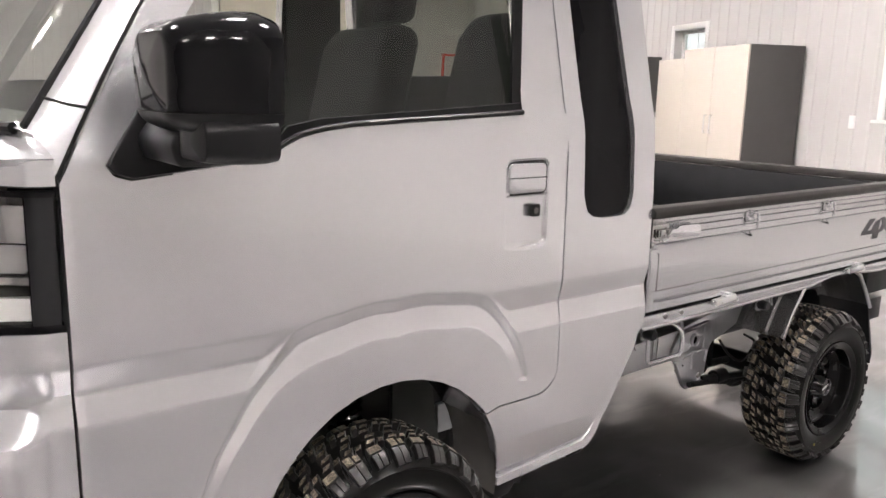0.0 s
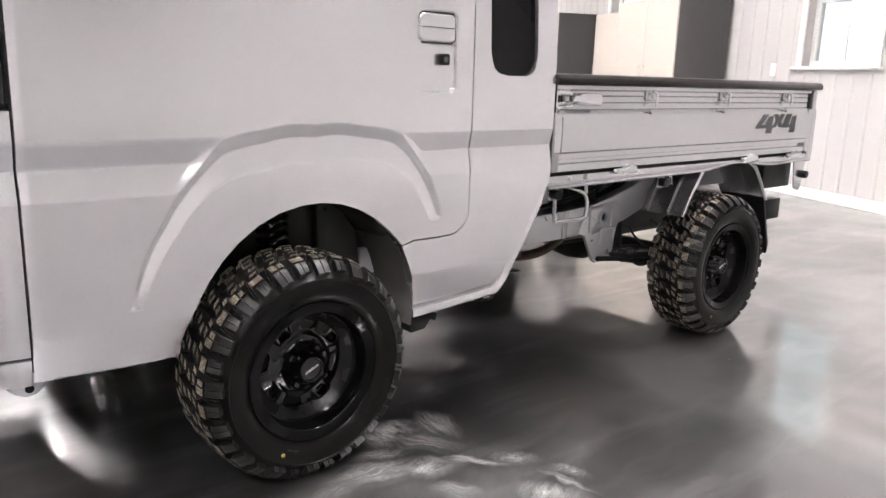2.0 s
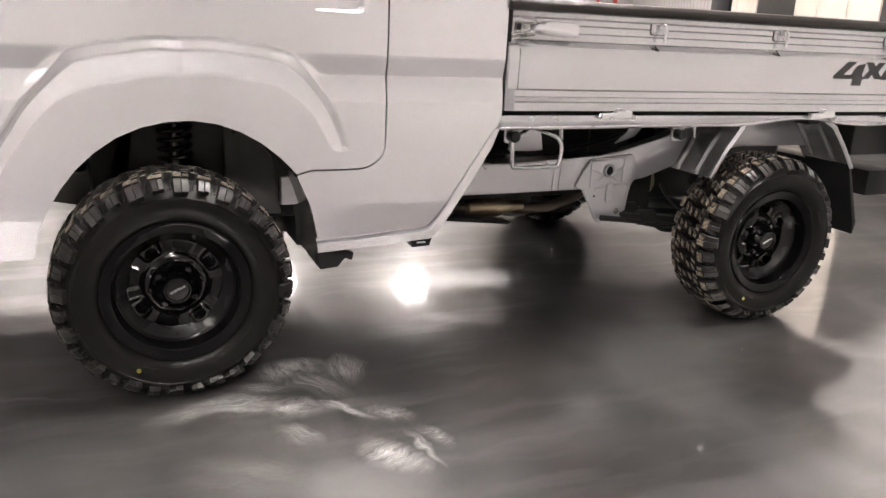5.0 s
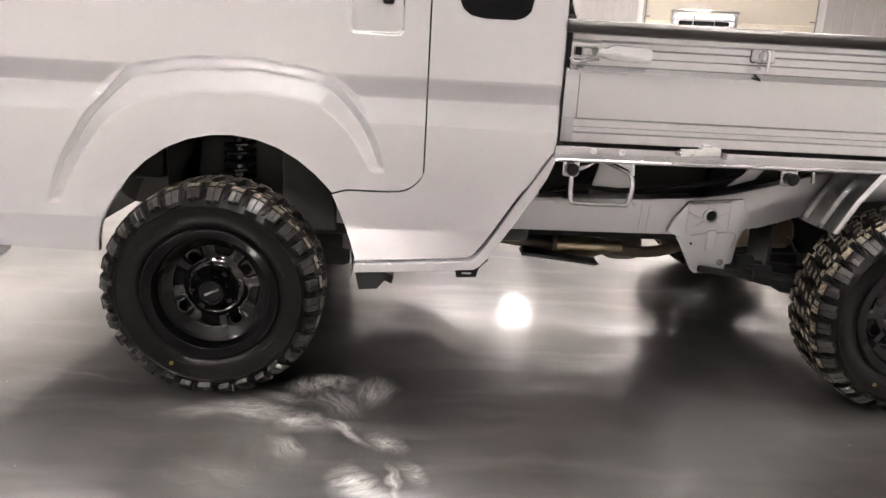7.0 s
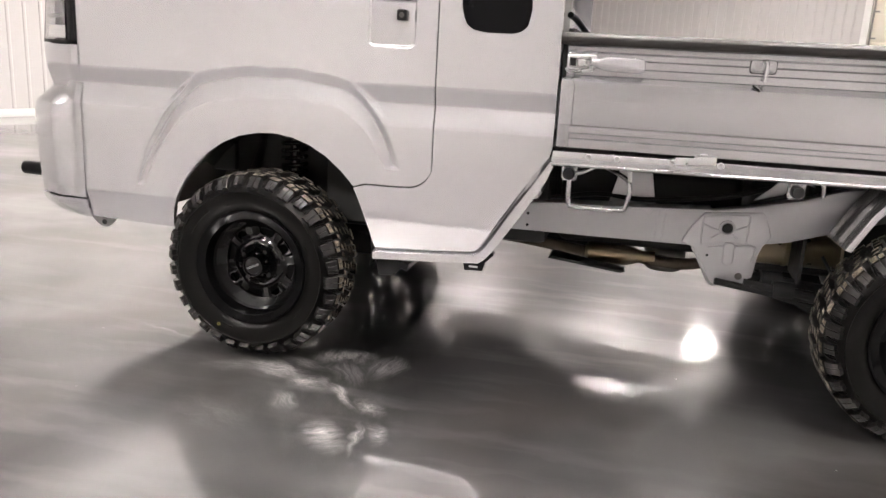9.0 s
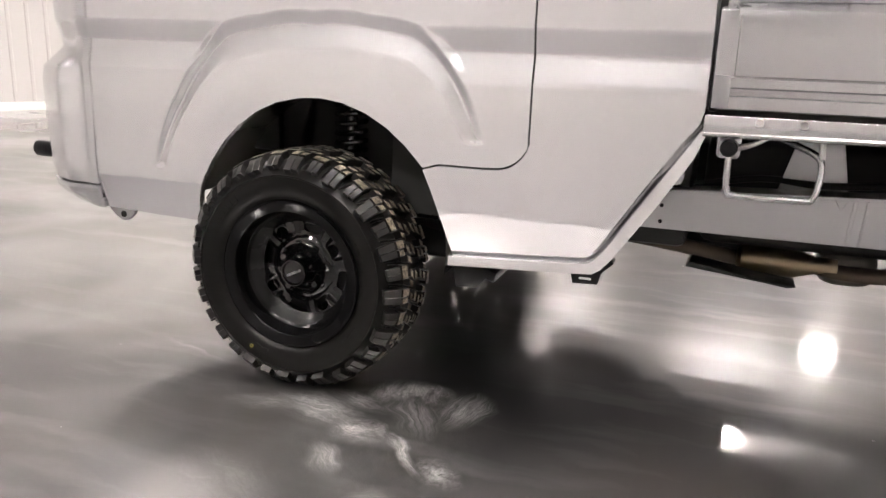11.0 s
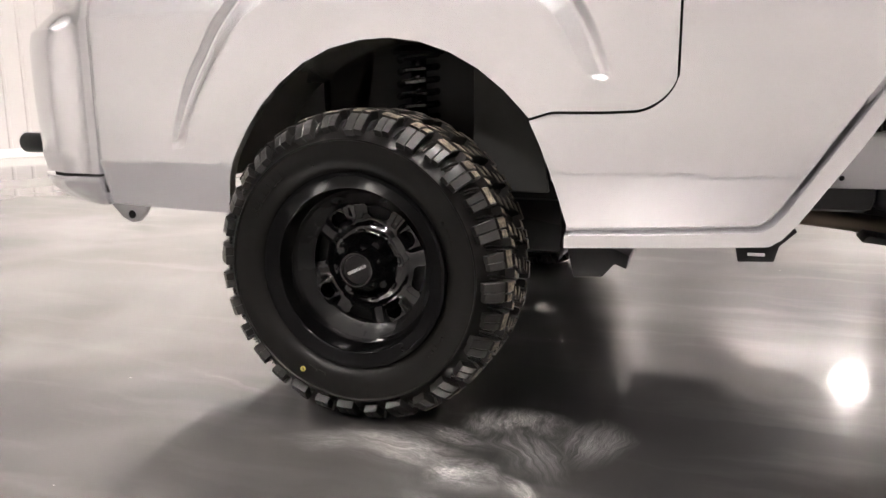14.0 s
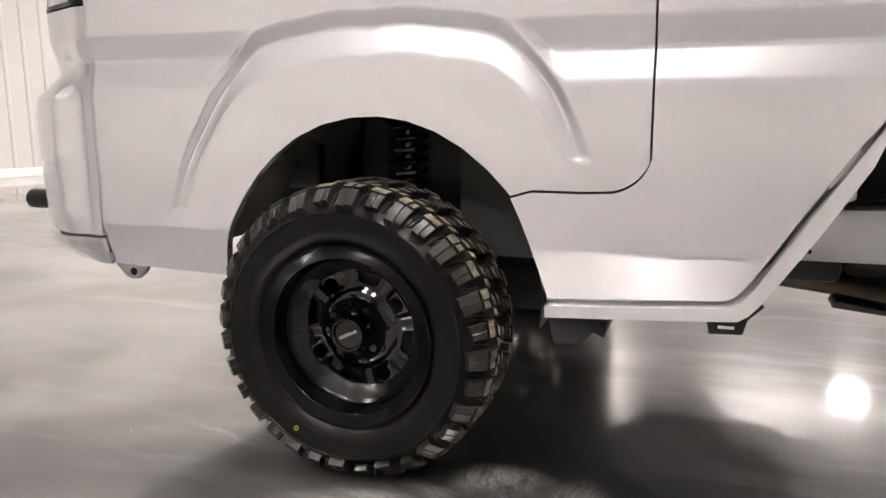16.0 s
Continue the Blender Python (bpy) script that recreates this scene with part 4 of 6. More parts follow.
eye = prism([(-0.655, 0.355), (-0.60, 0.365), (-0.555, 0.352), (-0.565, 0.335), (-0.585, 0.318), (-0.605, 0.316), (-0.625, 0.325)], 0.125, 0.137, "y", 0.003)
eye = prism([(-0.70, 0.372), (-0.55, 0.362), (-0.40, 0.365), (-0.40, 0.38), (-0.70, 0.39)], 0.10, 0.20, "y", 0.003, bm=eye)
eye_ob = part("tow_eye", eye, CHASSIS, truck, "grey tow eye under the bumper")
part("tow_hole", lathe([(0.0, -0.003), (0.009, -0.003), (0.009, 0.0125)], (-0.598, 0.126, 0.334), seg=16), SEAM, eye_ob)

# cowl, A-pillar, windscreen, wiper
def loft(curves, thick=0.015):
    bm = bmesh.new()
    rows = [[bm.verts.new(p) for p in c] for c in curves]
    for a, b in zip(rows, rows[1:]):
        for k in range(len(a) - 1):
            bm.faces.new((a[k], a[k + 1], b[k + 1], b[k]))
    bmesh.ops.recalc_face_normals(bm, faces=bm.faces)
    mid = sum((f.normal for f in bm.faces), Vector())
    if mid.z + (-mid.x) < 0:
        bmesh.ops.reverse_faces(bm, faces=bm.faces)
    if thick:
        bmesh.ops.solidify(bm, geom=bm.faces[:], thickness=thick)
    return bm


def screen_edge(t):
    """The windscreen's side edge: t 0 at the cowl, 1 at the roof."""
    return Vector((-0.640 + 0.37 * t, 0.085 + 0.075 * t, 1.235 + 0.575 * t))


base_edge = [screen_edge(0) + Vector((-0.012 - 0.15 * (k / 10) ** 0.6, (MIRROR_Y - 0.085) * k / 10, -0.02 * (k / 10))) for k in range(11)]
cow_low = [plan_pts[round(k * (NP - 1) / 10)] + Vector((0, 0, 1.189)) for k in range(11)]
curves = []
for s in range(7):
    t = s / 6
    curves.append([a.lerp(b, t) + Vector((0, 0, 0.012 * math.sin(math.pi * t))) for a, b in zip(cow_low, base_edge)])
part("cowl", loft(curves), SILVER, truck, "silver cowl below the windscreen", angle=60)
pil = []
for k in range(13):
    t = k / 12
    e = screen_edge(t)
    z = 1.16 + 0.64 * t
    xd = float(np.interp(z, [1.142, 1.234, 1.350, 1.441, 1.62, 1.82], [-0.605, -0.558, -0.496, -0.442, -0.33, -0.20])) - 0.005
    d = Vector((xd, side(max(xd, -0.6), z) + 0.001, z))
    pil.append([d + Vector((0.0, 0.02, 0)), d, d.lerp(e, 0.35) + Vector((-0.008, -0.008, 0)), d.lerp(e, 0.7) + Vector((-0.007, -0.006, 0)), e, e + Vector((0.02, 0.02, 0))])
part("a_pillar", loft(pil, 0.006), SILVER, truck, "silver windscreen pillar", angle=50)
top_edge = [screen_edge(1) + Vector((-0.05 * (1 - (1 - k / 10) ** 2), (MIRROR_Y - 0.16) * k / 10, 0.0)) for k in range(11)]
ws = []
for s in range(7):
    t = s / 6
    ws.append([a.lerp(b, t) for a, b in zip(base_edge, top_edge)])
bm = loft([[p + Vector((0.004, 0.0, -0.004)) for p in r] for r in ws], 0.004)
scr = part("windscreen", bm, CAB_GLASS, truck, "tinted windscreen", angle=60)
scr.visible_shadow = False
far = loft([[Vector((p.x, 2 * MIRROR_Y - p.y, p.z)) for p in r] for r in ws], 0.004)
part("windscreen", far, CAB_GLASS, truck, angle=60).visible_shadow = False
pil_seam = [pil[2][1 + k].lerp(pil[1][1 + k], k / 3) + Vector((-0.001, -0.001, 0.001)) for k in range(4)]
part("pillar_seam", tube(pil_seam, 0.0024, 6), SEAM, truck)
part("pillar_seam", tube([r[1] + Vector((-0.0005, -0.001, 0)) for r in pil], 0.0032, 6), SEAM, truck)
part("windscreen_seal", tube([screen_edge(t / 12) + Vector((0.003, 0.002, 0.0)) for t in range(13)], 0.008, 8), BLACK_PLASTIC, truck, "black windscreen seal")
part("cowl_grille", tube([p + Vector((0.0, 0.0, 0.0)) for p in base_edge], 0.010, 8), BLACK_PLASTIC, truck, "black cowl trim")
part("wiper", tube([(-0.72, 0.17, 1.235), (-0.70, 0.35, 1.30), (-0.66, 0.62, 1.37)], 0.007, 8), BLACK_PLASTIC, truck, "black wiper arm")

# cabin: back wall, rear window, floor, seats, dash, steering wheel
back = box(0.80, 0.845, 0.07, 2 * MIRROR_Y - 0.07, 0.55, 1.12, 0.01)
back = box(0.772, 0.80, 0.14, 0.38, 1.12, 1.80, 0.01, bm=back)
back = box(0.772, 0.80, 1.17, 2 * MIRROR_Y - 0.14, 1.12, 1.80, 0.01, bm=back)
back = box(0.772, 0.80, 0.38, 1.17, 1.64, 1.80, 0.01, bm=back)
back = box(0.772, 0.80, 0.38, 1.17, 1.12, 1.345, 0.01, bm=back)
part("cab_back_wall", back, SILVER, truck)
trim = box(0.755, 0.77, 0.12, 0.40, 0.74, 1.78, 0.004)
trim = box(0.755, 0.77, 1.15, 2 * MIRROR_Y - 0.12, 0.74, 1.78, 0.004, bm=trim)
trim = box(0.755, 0.77, 0.40, 1.15, 0.74, 1.36, 0.004, bm=trim)
part("cabin_trim", trim, CABIN, truck, "dark cabin lining")
part("cabin_trim", box(-0.35, 0.64, 1.40, 1.405, 0.74, 1.33), CABIN, truck, "dark door lining")
part("cabin_trim", box(0.43, 0.65, 1.37, 1.375, 1.33, 1.78), CABIN, truck, "dark pillar lining")
part("rear_window", box(0.783, 0.788, 0.38, 1.17, 1.345, 1.64), CAB_GLASS, truck, "tinted rear window").visible_shadow = False
part("cabin_floor", box(-0.60, 0.80, 0.12, 2 * MIRROR_Y - 0.12, 0.70, 0.735), CABIN, truck)
part("firewall", box(-0.70, -0.66, 0.12, 2 * MIRROR_Y - 0.12, 0.45, 1.16), CABIN, truck)
part("dashboard", prism([(-0.66, 0.95), (-0.42, 0.95), (-0.36, 1.08), (-0.40, 1.19), (-0.50, 1.235), (-0.66, 1.22)], 0.12, 2 * MIRROR_Y - 0.12, "y", 0.02, 3), CABIN, truck, "dark dashboard")
for y in (0.04, 0.82):
    seat = part("seat", box(-0.05, 0.42, max(y, 0.10), y + 0.44, 0.78, 0.98, 0.05, 3), SEAT, truck, "dark cloth seat")
    part("backrest", prism([(0.36, 0.90), (0.52, 0.90), (0.66, 1.50), (0.56, 1.53), (0.50, 1.45)], max(y, 0.11), y + 0.44, "y", 0.05, 3), SEAT, seat)
    part("headrest", prism([(0.58, 1.53), (0.69, 1.53), (0.73, 1.73), (0.65, 1.75)], y + 0.1, y + 0.34, "y", 0.035, 3), SEAT, seat)
ring = [(-0.30 + 0.16 * math.sin(w) * 0.45, 1.08 + 0.17 * math.cos(w), 1.16 + 0.17 * math.sin(w) * 0.9) for w in (2 * math.pi * k / 28 for k in range(28))]
part("steering_wheel", tube(ring, 0.014, 8, closed=True), BLACK_PLASTIC, truck, "black steering wheel")

# ---- wheels ----
R_TYRE, HUB_Z, R_RIM = 0.287, 0.277, 0.172
TY0, TY1 = -0.030, 0.155


def tyre():
    """Carcass with sidewalls, bead and a raised ring where the lugs begin."""
    prof = [(R_RIM - 0.004, 0.004), (R_RIM + 0.002, -0.008), (R_RIM + 0.008, -0.015), (R_RIM + 0.016, -0.0215), (R_RIM + 0.030, -0.0275), (R_RIM + 0.046, -0.0295), (R_RIM + 0.060, -0.0285), (R_RIM + 0.0615, -0.0308), (R_RIM + 0.0635, -0.0308), (R_RIM + 0.065, -0.0265), (0.250, -0.0150), (0.261, -0.0035), (0.2675, 0.010), (0.2690, 0.03), (0.2700, 0.0775)]
    prof = prof + [(r, 0.155 - y) for r, y in prof[-2::-1]]
    return lathe(prof, (0, 0, 0), seg=112, closed=True)


# tread section, from the sidewall over the shoulder to the crown
SECT = [(0.239, -0.0245), (0.261, -0.0045), (0.2675, 0.009), (0.2690, 0.030), (0.2700, 0.0775)]


def on_section(s, h):
    i = min(3, int(s))
    (r0, y0), (r1, y1) = SECT[i], SECT[i + 1]
    f = s - i
    n = Vector((-(y1 - y0), (r1 - r0))).normalized()
    # blend the normals across the joints
    if f < 0.25 and i > 0:
        q = Vector((-(SECT[i][1] - SECT[i - 1][1]), SECT[i][0] - SECT[i - 1][0])).normalized()
        n = (n * (0.5 + 2 * f) + q * (0.5 - 2 * f)).normalized()
    if f > 0.75 and i < 3:
        q = Vector((-(SECT[i + 2][1] - SECT[i + 1][1]), SECT[i + 2][0] - SECT[i + 1][0])).normalized()
        n = (n * (0.5 + 2 * (1 - f)) + q * (0.5 - 2 * (1 - f))).normalized()
    n = Vector((-n.x, -n.y)) if n.x < 0 and i > 1 else n
    return r0 + (r1 - r0) * f + h * abs(n.x), y0 + (y1 - y0) * f - h * abs(n.y)


def lug(t, a0, a1, s0, s1, h, flip, skew=0.0, chamfer=0.0022, parts=3, worn=False):
    """One rubber block laid on the section between two angles."""
    rings = []
    for k in range(parts + 1):
        f = k / parts
        s = s0 + (s1 - s0) * f
        da = skew * f
        ends = chamfer / 0.03 if k in (0, parts) else 0.0
        se = s + (ends if k == 0 else -ends if k == parts else 0.0)
        row = []
        for a, hh, ss in ((a0, -0.003, s), (a0, h - chamfer, s), (a0 + chamfer / R_TYRE, h, se), (a1 - chamfer / R_TYRE, h, se), (a1, h - chamfer, s), (a1, -0.003, s)):
            r, y = on_section(ss, hh)
            y = 0.155 - y if flip else y
            aa = -(a + da) if flip else a + da
            row.append(t.verts.new((r * math.sin(aa), y, r * math.cos(aa))))
        rings.append(row)
    for p, q in zip(rings, rings[1:]):
        for k in range(5):
            f = t.faces.new((p[k], p[k + 1], q[k + 1], q[k]))
            if worn and k == 2:
                f.material_index = 1
    t.faces.new(rings[0])
    t.faces.new(rings[-1][::-1])


def tread():
    """Mud-terrain pattern: siped lugs on the upper sidewall, worn shoulder blocks, hooked centre blocks and thin ribs in the channels."""
    t = bmesh.new()
    n = 32
    p = 2 * math.pi / n
    rnd = random.Random(5)
    for k in range(n):
        for flip in (False, True):
            a = k * p + (0.5 * p if flip else 0.0)
            long = k % 2 == 0
            lo = 0.06 if long else 0.34
            cuts = ((0.0, 0.33), (0.345, 0.66)) if long else ((0.08, 0.34), (0.355, 0.60))
            for s, (w0, w1) in enumerate(cuts):
                g = 0.0138 + 0.0008 * rnd.random()
                lug(t, a + w0 * p, a + w1 * p, lo + 0.07 * s, 1.70, g, flip, chamfer=0.0012, parts=4)
            # tall shoulder block with a worn top, notched on every second pitch
            lug(t, a + 0.0 * p, a + (0.36 if long else 0.60) * p, 1.74, 2.94 if long else 2.66, 0.0172, flip, 0.05 * p, 0.0018, worn=True)
            if long:
                lug(t, a + 0.39 * p, a + 0.66 * p, 1.80, 2.70, 0.0166, flip, 0.05 * p, 0.0018, worn=True)
            lug(t, a + 0.75 * p, a + 0.79 * p, 0.5, 2.5, 0.0050, flip, 0.03, 0.0008)
            lug(t, a + 0.87 * p, a + 0.91 * p, 0.6, 2.3, 0.0050, flip, 0.03, 0.0008)
            lug(t, a + 0.24 * p, a + 0.60 * p, 3.04, 3.44, 0.0170, flip, 0.22 * p, 0.002, 2, True)
            lug(t, a + 0.70 * p, a + 0.98 * p, 2.90, 3.38, 0.0170, flip, 0.16 * p, 0.002, 2, True)
            lug(t, a + (0.30 if long else 0.42) * p, a + (0.70 if long else 0.84) * p, 3.54, 3.92, 0.0170, flip, 0.20 * p, 0.002, 2, True)
    bmesh.ops.recalc_face_normals(t, faces=t.faces)
    return t


def rim_barrel():
    prof = [(R_RIM + 0.002, -0.008), (R_RIM + 0.007, -0.016), (R_RIM + 0.004, -0.0205), (R_RIM - 0.002, -0.0205), (R_RIM - 0.0045, -0.0185), (R_RIM - 0.021, -0.0170), (R_RIM - 0.0235, -0.0145), (R_RIM - 0.0245, -0.010), (R_RIM - 0.0275, 0.024), (R_RIM - 0.0295, 0.0265), (R_RIM - 0.0335, 0.0285), (R_RIM - 0.0365, 0.0315), (R_RIM - 0.0565, 0.0545), (R_RIM - 0.0575, 0.075), (R_RIM - 0.040, 0.10), (R_RIM - 0.02, 0.140), (R_RIM + 0.004, 0.150), (R_RIM + 0.004, 0.145), (R_RIM - 0.012, 0.12), (R_RIM - 0.016, 0.02)]
    return lathe(prof, (0, 0, 0), seg=96, closed=True)


def rim_disc():
    """Wheel face: four wide notches and four round holes at the rim of a dished disc."""
    t = bmesh.new()
    nr, na = 26, 176
    r_in, r_out = 0.030, R_RIM - 0.0545

    def depth(r, a):
        y = 0.012 + 0.036 * step(0.034, 0.066, r) + 0.008 * step(0.066, 0.085, r)
        q = math.cos(4 * a)
        ring = step(0.078, 0.094, r)
        y -= 0.012 * ring * step(-0.35, -0.85, q)
        y += 0.004 * ring * step(0.2, 0.8, q)
        flute = math.cos(8 * a + math.pi)
        y += 0.007 * step(0.3, 0.95, flute) * step(0.036, 0.044, r) * step(0.070, 0.060, r)
        return y

    def hole(r, a):
        b = (a + math.pi / 4) % (math.pi / 2) - math.pi / 4
        x = b * r
        if r > 0.092 and abs(x) < 0.0175 + 0.45 * (r - 0.092):
            return True
        c = a % (math.pi / 2) - math.pi / 4
        return (c * r / 0.0150) ** 2 + ((r - 0.0995) / 0.0125) ** 2 < 1

    radii = [r_in + (r_out - r_in) * i / nr for i in range(nr + 1)]
    grid = [[t.verts.new((r * math.sin(a), depth(r, a), r * math.cos(a))) for a in (2 * math.pi * k / na for k in range(na))] for r in radii]
    for i in range(nr):
        for k in range(na):
            if not hole((radii[i] + radii[i + 1]) / 2, 2 * math.pi * (k + 0.5) / na):
                t.faces.new((grid[i][k], grid[i][(k + 1) % na], grid[i + 1][(k + 1) % na], grid[i + 1][k]))
    bmesh.ops.delete(t, geom=[v for v in t.verts if not v.link_faces], context="VERTS")
    for _ in range(4):
        bmesh.ops.smooth_vert(t, verts=[v for v in t.verts if v.is_boundary and 0.05 < math.hypot(v.co.x, v.co.z)], factor=0.5, use_axis_x=True, use_axis_y=True, use_axis_z=True)
    bmesh.ops.recalc_face_normals(t, faces=t.faces)
    if sum(f.normal.y for f in t.faces) > 0:
        bmesh.ops.reverse_faces(t, faces=t.faces)
    bmesh.ops.solidify(t, geom=t.faces[:], thickness=0.014)
    return t


def wheel(turn, m, label):
    w = part("wheel", rim_barrel(), BARREL, truck, label, angle=40)
    w.matrix_basis = m
    part("tyre", tyre(), RUBBER_SIDE, w, "black rubber sidewall", angle=30)
    part("tread", tread(), RUBBER, w, "chunky mud-terrain tread blocks", angle=25).data.materials.append(WORN)
    part("rim_cone", lathe([(R_RIM - 0.0355, 0.0300), (R_RIM - 0.0365, 0.0308), (R_RIM - 0.0560, 0.0530), (R_RIM - 0.0580, 0.0540), (R_RIM - 0.0580, 0.0560), (R_RIM - 0.0355, 0.0330)], (0, 0, 0), seg=96, closed=True), CONE, w, "satin black inner cone", angle=40)
    spin = pose(0, 0, 0, 0, turn, 0)
    part("wheel_disc", rim_disc(), BLACK_SATIN, w, angle=40, m=spin)
    hub = lathe([(0.064, 0.056), (0.060, 0.048), (0.055, 0.038), (0.050, 0.029), (0.045, 0.020), (0.040, 0.012), (0.036, 0.006), (0.0335, 0.001), (0.0315, -0.0015), (0.0290, -0.0015), (0.027, 0.001), (0.026, 0.0042), (0.0, 0.0040)], (0, 0, 0), seg=72)
    for v in hub.verts:
        r = math.hypot(v.co.x, v.co.z)
        if 0.034 < r < 0.064:
            v.co.y += 0.011 * max(0.0, math.cos(6 * math.atan2(v.co.x, v.co.z))) ** 2 * step(0.034, 0.042, r)
    part("hub_cap", hub, BLACK_SATIN, w, "black centre cap", m=spin)
    logo = None
    for x0, x1 in ((-0.019, -0.014), (-0.0125, -0.0105), (-0.009, -0.004), (-0.0025, -0.0005), (0.001, 0.006), (0.0075, 0.0125), (0.014, 0.019)):
        logo = box(x0, x1, 0.0028, 0.0045, -0.0026, 0.0026, bm=logo)
    part("cap_mark", logo, STEEL, w, "small grey mark bars", m=pose(0, 0, 0, 0, turn - 38, 0))
    for k in range(4):
        a = radians(turn + 22.5 + 90 * k)
        part("wheel_nut", lathe([(0.0105, 0.056), (0.010, 0.030), (0.008, 0.025), (0.0, 0.0245)], (0.050 * math.sin(a), 0, 0.050 * math.cos(a)), seg=6), BLACK_SATIN, w)
    part("valve", lathe([(0.004, 0.05), (0.004, 0.016), (0.0, 0.015)], (0.133 * math.sin(0.35), 0, 0.133 * math.cos(0.35)), seg=8), BLACK_PLASTIC, w)
    # raised marks on the sidewall
    for k, (a0, a1) in enumerate(((296, 300), (301, 304), (305.5, 309), (310, 314), (316, 318), (319, 323), (196, 200), (201, 206), (340, 341.5), (60, 62), (64, 69), (70, 73), (120, 124), (126, 128), (129, 134))):
        r0, r1 = (0.206, 0.222) if k < 6 else (0.198, 0.203)
        y0 = -0.0300 if k < 6 else -0.0288
        ring = [(r * math.sin(radians(q)), r * math.cos(radians(q))) for r, q in ((r0, a0), (r0, a1), (r1, a1), (r1, a0))]
        part("sidewall_mark", prism(ring, y0, -0.024, "y"), RUBBER_SIDE, w)
    a = radians(208)
    part("paint_dot", lathe([(0.0022, -0.0285), (0.0022, -0.0310), (0.0050, -0.0310), (0.0052, -0.027)], (0.212 * math.sin(a), 0, 0.212 * math.cos(a)), seg=14), YELLOW, w, "yellow tyre mark")
    return w


def flatten(ob, hub_z):
    """The tyre stands flat on the floor."""
    for v in ob.data.vertices:
        if v.co.z < -hub_z + 0.0008:
            v.co.z = -hub_z + 0.0008


w1 = wheel(12, pose(0.0, 0.0, HUB_Z), "black off-road front wheel with mud-terrain tyre")
for o in w1.children:
    if o.name.startswith(("tyre", "tread")):
        flatten(o, HUB_Z)


def twin(src, m, label):
    w = shared("wheel", src.data, m, truck, label)
    for o in src.children:
        c = shared(o.name.split(".")[0], o.data, Matrix.Identity(4), w)
        if o.get("label"):
            c["label"] = o["label"]
    return w


twin(w1, pose(1.90, 0.0, HUB_Z), "black off-road rear wheel with mud-terrain tyre")
twin(w1, pose(0.0, 2 * MIRROR_Y, HUB_Z, 0, 0, 180), "black off-road front wheel with mud-terrain tyre")
twin(w1, pose(1.90, 2 * MIRROR_Y, HUB_Z, 0, 0, 180), "black off-road rear wheel with mud-terrain tyre")

# ---- load bed ----
BX0, BX1 = 0.885, 2.640
FARY = 2 * MIRROR_Y


def gate_profile():
    """Section of the drop side: y outwards is smaller."""
    return [(0.060, 0.705), (0.046, 0.707), (0.046, 0.729), (0.060, 0.732), (0.060, 0.743), (0.044, 0.747), (0.044, 0.763), (0.0415, 0.768), (0.0400, 0.830), (0.0408, 0.868), (0.0440, 0.883), (0.0530, 0.897), (0.0575, 0.900), (0.0575, 0.918), (0.0555, 0.920), (0.0575, 0.922), (0.0575, 0.940), (0.0555, 0.942), (0.0575, 0.944), (0.0575, 0.956), (0.052, 0.962), (0.052, 0.974), (0.062, 0.976), (0.080, 0.974), (0.080, 0.704)]


gate = part("side_gate", prism([(y, z) for y, z in gate_profile()], BX0, BX1 - 0.045, "x", 0.0), BED_PAINT, truck, "silver pressed drop side of the bed", angle=20)
part("gate_end", prism([(0.060, 0.704), (0.0435, 0.706), (0.0415, 0.885), (0.0535, 0.896), (0.0535, 0.960), (0.080, 0.974), (0.080, 0.704)], BX0 - 0.004, BX0 + 0.028, "x", 0.003), BED_PAINT, gate)
part("gate_end", prism([(0.060, 0.704), (0.0435, 0.706), (0.0405, 0.885), (0.046, 0.893), (0.0575, 0.896), (0.0575, 0.960), (0.080, 0.974), (0.080, 0.704)], BX1 - 0.075, BX1 - 0.042, "x", 0.003), BED_PAINT, gate)
# dark strips stand in for the shade in the gate's pressed creases
part("crease", box(BX0 + 0.03, BX1 - 0.08, 0.0405, 0.043, 0.7662, 0.7680, 0.0004), DARK_PANEL, gate)
part("panel_edge", box(0.9165, 0.9180, 0.0393, 0.043, 0.768, 0.876, 0.0003), DARK_PANEL, gate)
part("press_line", box(1.10, BX1 - 0.08, 0.0565, 0.059, 0.9395, 0.9410, 0.0003), DARK_PANEL, gate)
rail_prof = [(0.030, 0.976), (0.026, 0.984), (0.027, 0.996), (0.036, 1.006), (0.060, 1.009), (0.084, 1.004), (0.092, 0.990), (0.088, 0.976)]
part("top_rail", prism(rail_prof, BX0 - 0.012, BX1, "x", 0.003), RAIL_BLACK, gate, "dark rubber top rail", angle=50)
far_gate = part("side_gate", prism([(FARY - y, z) for y, z in gate_profile()], BX0, BX1 - 0.045, "x"), BED_PAINT, truck, "far drop side, black on the inside", angle=20)
part("inner_liner", box(BX0, BX1 - 0.06, FARY - 0.0945, FARY - 0.082, 0.735, 0.972, 0.003), BED_BLACK, far_gate, "black bed liner")
part("top_rail", prism([(FARY - y, z) for y, z in rail_prof], BX0 - 0.012, BX1, "x", 0.003), RAIL_BLACK, far_gate, "dark rubber top rail", angle=50)
part("inner_liner", box(BX0, BX1 - 0.06, 0.082, 0.0945, 0.735, 0.972, 0.003), BED_BLACK, gate, "black bed liner")
tail = part("tailgate", box(BX1 - 0.04, BX1 - 0.006, 0.075, FARY - 0.075, 0.712, 0.972, 0.004), BED_PAINT, truck, "silver tailgate with dark top rail")
